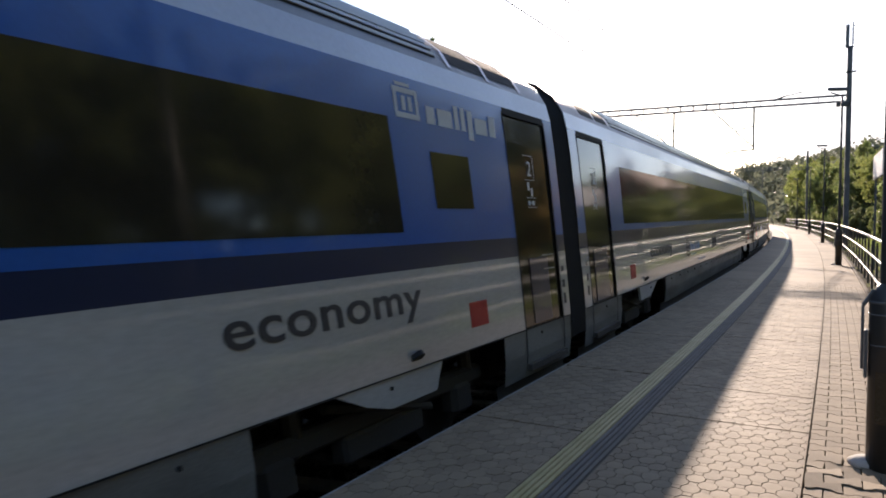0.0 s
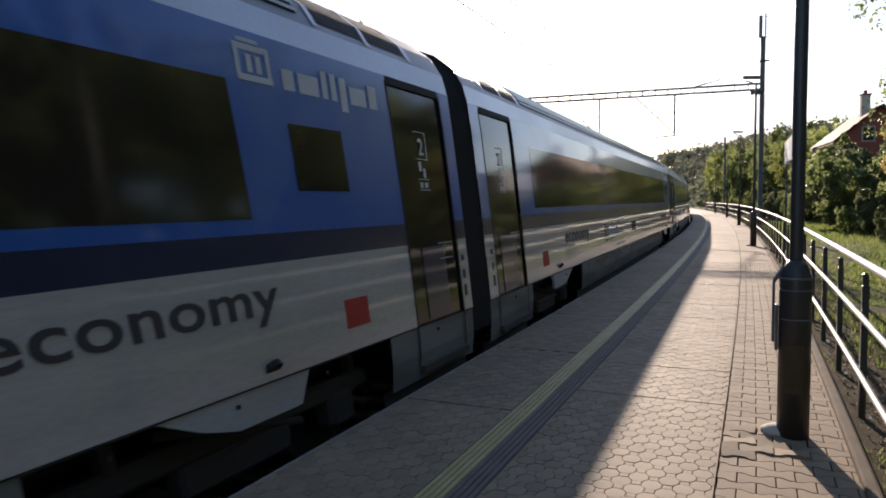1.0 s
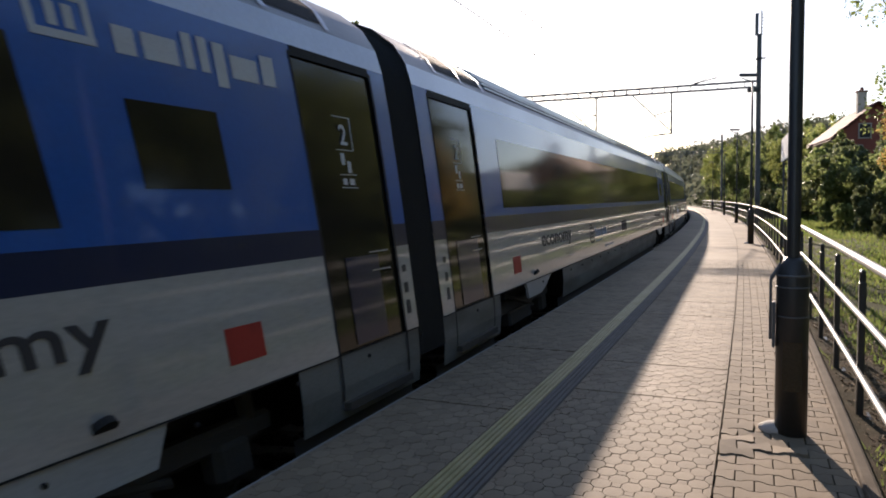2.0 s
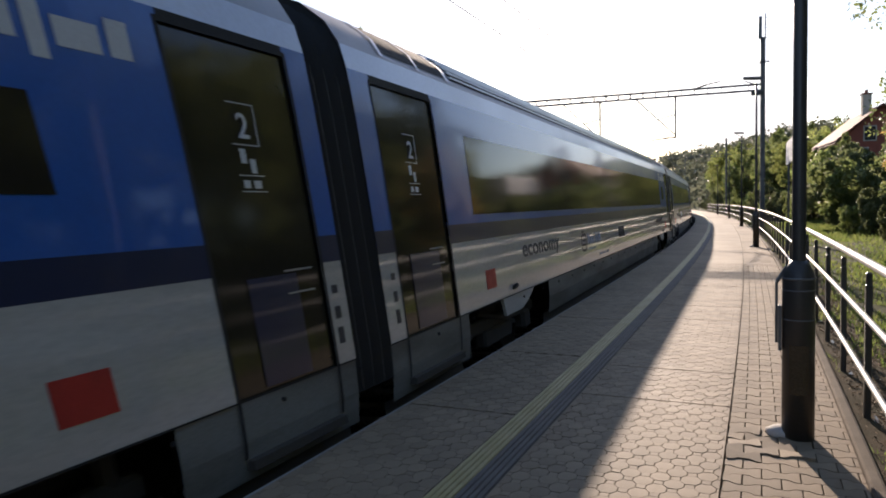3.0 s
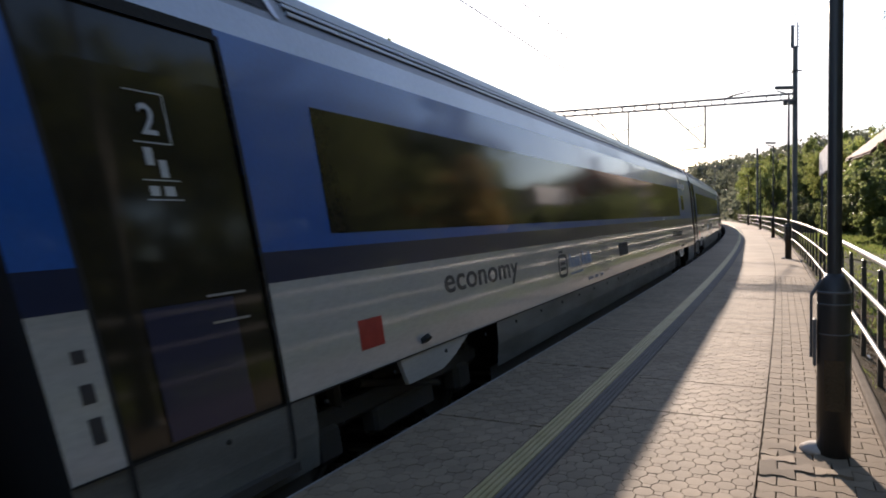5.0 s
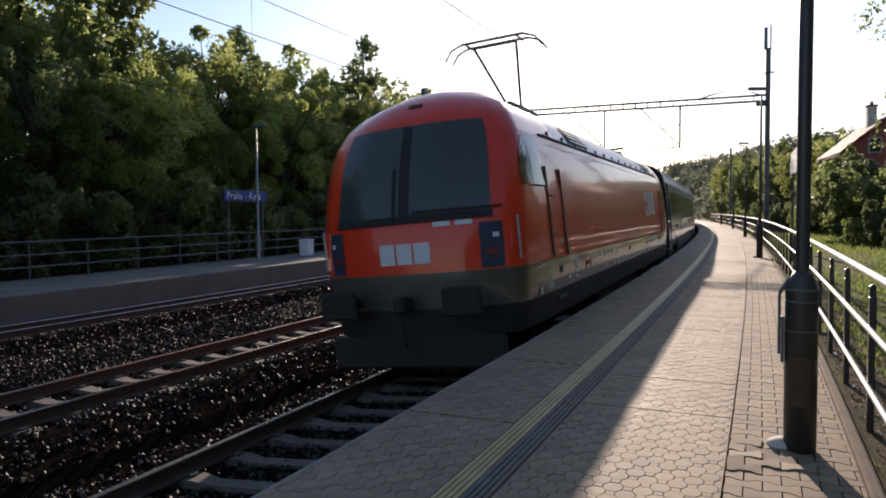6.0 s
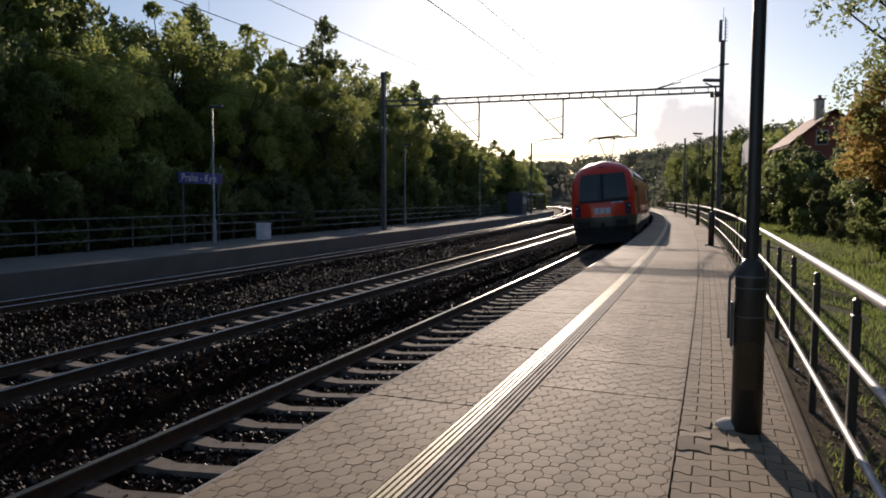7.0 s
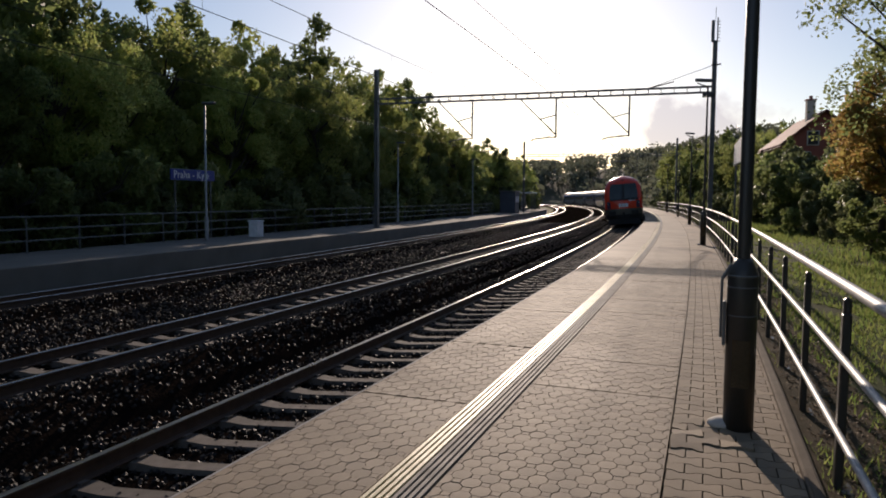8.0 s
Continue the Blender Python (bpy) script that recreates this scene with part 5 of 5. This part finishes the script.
    for y, z, w, hh in ((12.59, 1.03, 0.18, 0.13), (7.29, 1.22, 0.08, 0.06), (6.93, 1.05, 0.06, 0.08), (7.5, 1.06, 0.3, 0.03), (8.19, 1.06, 0.08, 0.07), (8.38, 1.06, 0.05, 0.09), (8.56, 1.05, 0.08, 0.07),
                        (4.92, 1.27, 0.2, 0.1), (5.4, 1.26, 0.24, 0.05), (5.97, 1.06, 0.08, 0.08), (3.36, 1.3, 0.15, 0.06), (3.36, 1.21, 0.15, 0.06), (3.36, 1.12, 0.15, 0.06), (3.36, 1.03, 0.13, 0.05),
                        (3.28, 1.27, 0.14, 0.09), (2.81, 1.05, 0.1, 0.05), (1.13, 1.01, 0.1, 0.1), (11.9, 1.0, 0.07, 0.06), (11.7, 1.0, 0.09, 0.08)):
        plate(y, z, w, hh)
    for words, y, z in (("3R", 5.83, 1.01), ("2R", 12.93, 1.0), ("2R", 2.37, 1.6), ("2", 1.63, 1.13)):
        lettering("lettering", words, 0.12, M_PALE, t, Matrix.Translation((loco_side(z + 0.1) + 0.006, y, z)) @ SIDEWAYS, 0.0, "small white marking")
    for y, w in ((2.28, 0.2), (9.2, 0.3), (15.4, 0.2)):
        part("air_vent", Build().box(loco_side(1.22) + 0.002, y, 1.22, 0.006, w, 0.1), M_BLACK, t)
    b = Build()
    b.box(0, LOCO / 2, 0.8, 2.5, LOCO - 1.2, 0.4).box(0, LOCO / 2, 0.45, 2.2, 5.2, 0.55, c=0.05)
    part("underframe", b, M_UNDER, t)
    for y in (4.6, LOCO - 4.6):
        bogie(t, y, 1.5, 0.575)
    # roof gear
    b = Build()
    for k in range(5):
        y = 6.6 + k * 1.5
        b.tube((0.3, y, 3.97), (0.3, y, 4.09), 0.045)
    b.tube((0.3, 6.6, 4.09), (0.3, 12.6, 4.09), 0.015)
    part("roof_insulator", b, M_ROOF, t)
    for y0, y1 in ((4.25, 5.85), (14.15, 15.85)):
        for h in (1, -1):
            def slope(ya, yb, za, zb, off):
                return _strip([[Vector((h * (loco_side(z) + off), y, z + off * 0.6)) for z in (za, (za + zb) / 2, zb)] for y in (ya, yb)])
            grille = part("roof_grille", slope(y0, y1, 3.3, 3.6, 0.012), M_UNDER, t, "dark slatted grille in the roof's slope")
            for k in range(4):
                z = 3.33 + 0.07 * k
                part("slat", slope(y0 + 0.05, y1 - 0.05, z, z + 0.025, 0.026), M_LOCOROOF, grille)
            for ya in (y0 - 0.04, y1):
                part("grille_frame", slope(ya, ya + 0.04, 3.26, 3.64, 0.035), M_BLACK, grille)
    p = Build()
    y, up = 4.75, 5.42
    p.box(0, y - 0.1, 4.06, 1.0, 1.7, 0.08)
    p.tube((0, y - 0.5, 4.12), (0, y + 0.95, 4.3), 0.05)
    p.tube((-0.16, y + 0.95, 4.3), (0.16, y + 0.95, 4.3), 0.05)
    for h in (-1, 1):
        p.tube((h * 0.12, y + 0.95, 4.3), (h * 0.42, y, up - 0.06), 0.026)
    p.tube((-0.42, y, up - 0.06), (0.42, y, up - 0.06), 0.03)
    for o in (-0.18, 0.18):
        p.tube((-0.6, y + o, up), (0.6, y + o, up), 0.026)
        for h in (-1, 1):
            p.tube((h * 0.6, y + o, up), (h * 0.82, y + o, up - 0.08), 0.02).tube((h * 0.82, y + o, up - 0.08), (h * 0.95, y + o, up - 0.26), 0.018)
    for x in (-0.5, 0.5):
        p.tube((x, y - 0.18, up - 0.03), (x, y + 0.18, up - 0.03), 0.02)
    part("pantograph", p, M_GREYSTEEL, t, "raised single-arm pantograph")
    f = Build()
    yy = LOCO - 3.6
    f.box(0, yy, 4.03, 1.0, 1.5, 0.06)
    for x in (-0.45, 0.45):
        f.tube((x * 0.6, yy - 0.9, 4.07), (x, yy + 0.7, 4.12), 0.03)
    for o in (-0.16, 0.16):
        f.tube((-0.7, yy - 0.4 + o, 4.14), (0.7, yy - 0.4 + o, 4.14), 0.02)
    part("pantograph", f, M_GREYSTEEL, t, "folded single-arm pantograph")
    return t


tail_red = bpy.data.materials.new("tail_lamp")
tail_red.use_nodes = True
tail_red.node_tree.nodes["Principled BSDF"].inputs["Base Color"].default_value = (0.2, 0.02, 0.02, 1)
tail_red.node_tree.nodes["Principled BSDF"].inputs["Emission Color"].default_value = (1, 0.06, 0.02, 1)
tail_red.node_tree.nodes["Principled BSDF"].inputs["Emission Strength"].default_value = 0.0

with_doors = build_coach()
COACHES = [with_doors] + [copy_thing(with_doors, Matrix.Identity(4)) for _ in range(COUNT - 2)]
COACHES.append(build_coach(front_door=False))
LOCOMOTIVE = build_loco()

# how far the train has gone, by seconds
RUN_T = [0, 0.5, 1.0, 1.5, 2.0, 2.5, 3.0, 3.5, 4.0, 4.5, 5.0, 5.3, 5.5, 5.9, 6.1, 6.5, 7.0, 8.0]
RUN_S = [-0.36, 12.36, 24.6, 36.79, 49.15, 61.43, 73.8, 85.83, 97.99, 110.15, 122.24, 129.68, 135.62, 145.75, 150.65, 160.55, 173.35, 198.55]
LEAD = 83.94 - 24.579 * 2                # where the first coach's rear stands at the start


def ride(rear, t, pivot_a, pivot_b):
    """Pose of a vehicle whose two bogies stand on the track."""
    s = rear + float(np.interp(t, RUN_T, RUN_S))
    c, top = TRACKS[0]
    a, b = arc(s + pivot_a, c, top), arc(s + pivot_b, c, top)
    yaw = math.atan2(b.y - a.y, b.x - a.x) - math.pi / 2
    origin = a - (b - a).normalized() * pivot_a
    return Matrix.Translation(origin) @ Matrix.Rotation(yaw, 4, "Z") @ Matrix.Rotation(-CANT, 4, "Y")




# ---- paving of the near platform ----
def build_paving():
    near = bpy.data.objects["platform"]
    cuts = [2.0, 5.0, 7.16, 9.6, 12.1, 14.6, 17.2, 19.0]
    cuts_r = [2.0, 5.76, 6.88, 9.9, 11.2, 13.9, 16.35, 17.3, 19.0]

    def block(ring, thick=0.06, cut=0.0022):
        """A flat block with a worn edge, from its outline."""
        n = len(ring)
        cx, cy = sum(p[0] for p in ring) / n, sum(p[1] for p in ring) / n
        inner = []
        for x, y in ring:
            far = math.hypot(x - cx, y - cy)
            inner.append((x + (cx - x) * cut / far, y + (cy - y) * cut / far))
        v = [(x, y, -thick) for x, y in ring] + [(x, y, -cut * 0.7) for x, y in ring] + [(x, y, 0) for x, y in inner]
        f = [tuple(range(2 * n, 3 * n))]
        for k in (0, n):
            f += [(k + j, k + (j + 1) % n, k + n + (j + 1) % n, k + n + j) for j in range(n)]
        return v, f

    g = 0.0016
    px, py, fx, fy = 0.164, 0.092, 0.027, 0.027
    hx, hy = px / 2 - fx, py - fy
    octagon = block([(-fx, -hy + g), (fx, -hy + g), (hx - g, -fy), (hx - g, fy), (fx, hy - g), (-fx, hy - g), (-hx + g, fy), (-hx + g, -fy)])
    dot = block([(-fx + g, -fy + g), (fx - g, -fy + g), (fx - g, fy - g), (-fx + g, fy - g)])
    bx, by = 0.0965, 0.0612
    wave = [-1, -0.7, -0.35, 0.35, 0.7, 1]
    dip = [0.014, 0.014, -0.014, -0.014, 0.014, 0.014]
    bone = block([(bx * u, -by - e) for u, e in zip(wave, dip)] + [(bx * u, by + e) for u, e in reversed(list(zip(wave, dip)))])

    def lay(kinds, d0, d1, marks, px, py, tally, s_parts):
        """Blocks in staggered rows between the long joints; kinds: name, outline, material and shift in a row."""
        meshes, rest = [], []
        for name, (v, f), material, shift in kinds:
            me = bpy.data.meshes.new(name)
            me.from_pydata(v, [], f)
            me.materials.append(material)
            me.update()
            meshes.append(me)
            rest.append(Build())
        r = random.Random(round(d1 * 100))
        for a, z in zip(marks, marks[1:]):
            rows = max(1, round((z - a - 0.008) / py))
            pitch = (z - a - 0.008) / rows
            for i in range(-1, rows + 1):
                s = a + 0.004 + pitch * (i + 0.5)
                cols = int((d1 - d0) / px + 0.5)
                for j in range(-2, cols + 2):
                    for n, (name, (v, f), material, shift) in enumerate(kinds):
                        d = d0 + px * (j + 0.5 + shift + (0.5 if i % 2 else 0))
                        hw, hl = max(p[0] for p in v), max(p[1] for p in v)
                        lo, hi = max(d0, d - hw) - d, min(d1, d + hw) - d
                        back, ahead = max(a + 0.009, s - hl) - s, min(z - 0.009, s + hl) - s
                        if hi - lo < 0.012 or ahead - back < 0.012:
                            continue
                        whole = hi - lo > 2 * hw - 1e-6 and ahead - back > 2 * hl - 1e-6
                        m = arc_pose(s, d, deck(d) + r.uniform(-0.002, 0.001)) @ pose(0, 0, 0, r.uniform(-0.25, 0.25), r.uniform(-0.25, 0.25), r.uniform(-0.35, 0.35) if whole else 0)
                        if name == "brick" and math.hypot(s - 4.95, d + 0.02) < 0.3:
                            m = m @ pose(0, 0, r.uniform(0.0, 0.016), r.uniform(-5, 5), r.uniform(-5, 5), r.uniform(-4, 4))
                        if whole and tally.get(name, 0) < 290 and s < s_parts:
                            tally[name] = tally.get(name, 0) + 1
                            part(name, meshes[n], None, near, m=m)
                        else:
                            k = len(rest[n].v)
                            rest[n].v += [tuple(m @ Vector((min(hi, max(lo, p[0])), min(ahead, max(back, p[1])), p[2]))) for p in v]
                            rest[n].f += [tuple(k + q for q in face) for face in f]
        for (name, shape, material, shift), b in zip(kinds, rest):
            if b.v:
                tagged(part(name + "_field", b, material, near, turn=False), kind="stuff")

    tally = {}
    pair = [("paver", octagon, M_PAVER, 0.0), ("paver_infill", dot, M_PAVER, 0.5)]
    lay(pair, -1.325, -0.19, cuts_r, px, py, tally, 5.6)
    lay(pair, EDGE + 0.035, -1.64, cuts, px, py, tally, 6.2)
    lay([("brick", bone, M_BRICK, 0.0)], -0.18, PAVED - 0.005, [2.0, 19.0], 0.2, 0.13, tally, 12)
    # the smooth remainder, far ahead and behind the camera
    for s0, s1 in ((-40, 2.0), (19.0, 134)):
        for d0, d1, ma in ((EDGE + 0.035, -1.64, M_PAVER), (-1.325, -0.19, M_PAVER), (-0.18, PAVED - 0.005, M_BRICK)):
            s = s0
            while s < s1:
                e = min(s1, s + 2.6)
                b = Build().sweep([(d0, deck(d0) - 0.07), (d1, deck(d1) - 0.07), (d1, deck(d1) - 0.002), (d0, deck(d0) - 0.002)], s + 0.006, e - 0.006, 1.3)
                part("slab", b, ma, near)
                s = e
    # raised guide strip
    strip = part("guide_strip", Build().sweep([(-1.635, -0.07), (-1.33, -0.07), (-1.33, deck(-1.33) - 0.008), (-1.635, deck(-1.635) - 0.008)], -40, 134, 1.5), M_JOINT, near, "ribbed guide strip along the platform")
    for k in range(8):
        a = -1.632 + 0.0375 * k
        z = deck(a)
        ma = M_TACTILE if k < 4 else M_TACTILE2
        b = Build().sweep([(a, z - 0.02), (a + 0.03, z - 0.02), (a + 0.03, z - 0.001), (a + 0.026, z + 0.004), (a + 0.004, z + 0.004), (a, z - 0.001)], -40, 134, 1.5)
        part("ridge", b, ma, strip, "pale yellow-white ridge" if k < 4 else "grey ridge")


build_paving()
def motions():
    times = [i / 10 for i in range(81)]
    for number, coach in enumerate(COACHES):
        walk(coach, [(t, ride(LEAD - PITCH * number, t, 3.55, COACH - 3.55)) for t in times])
    walk(LOCOMOTIVE, [(t, ride(LEAD - PITCH * (COUNT - 1) - 0.62 - LOCO, t, 4.6, LOCO - 4.6)) for t in times])


motions()
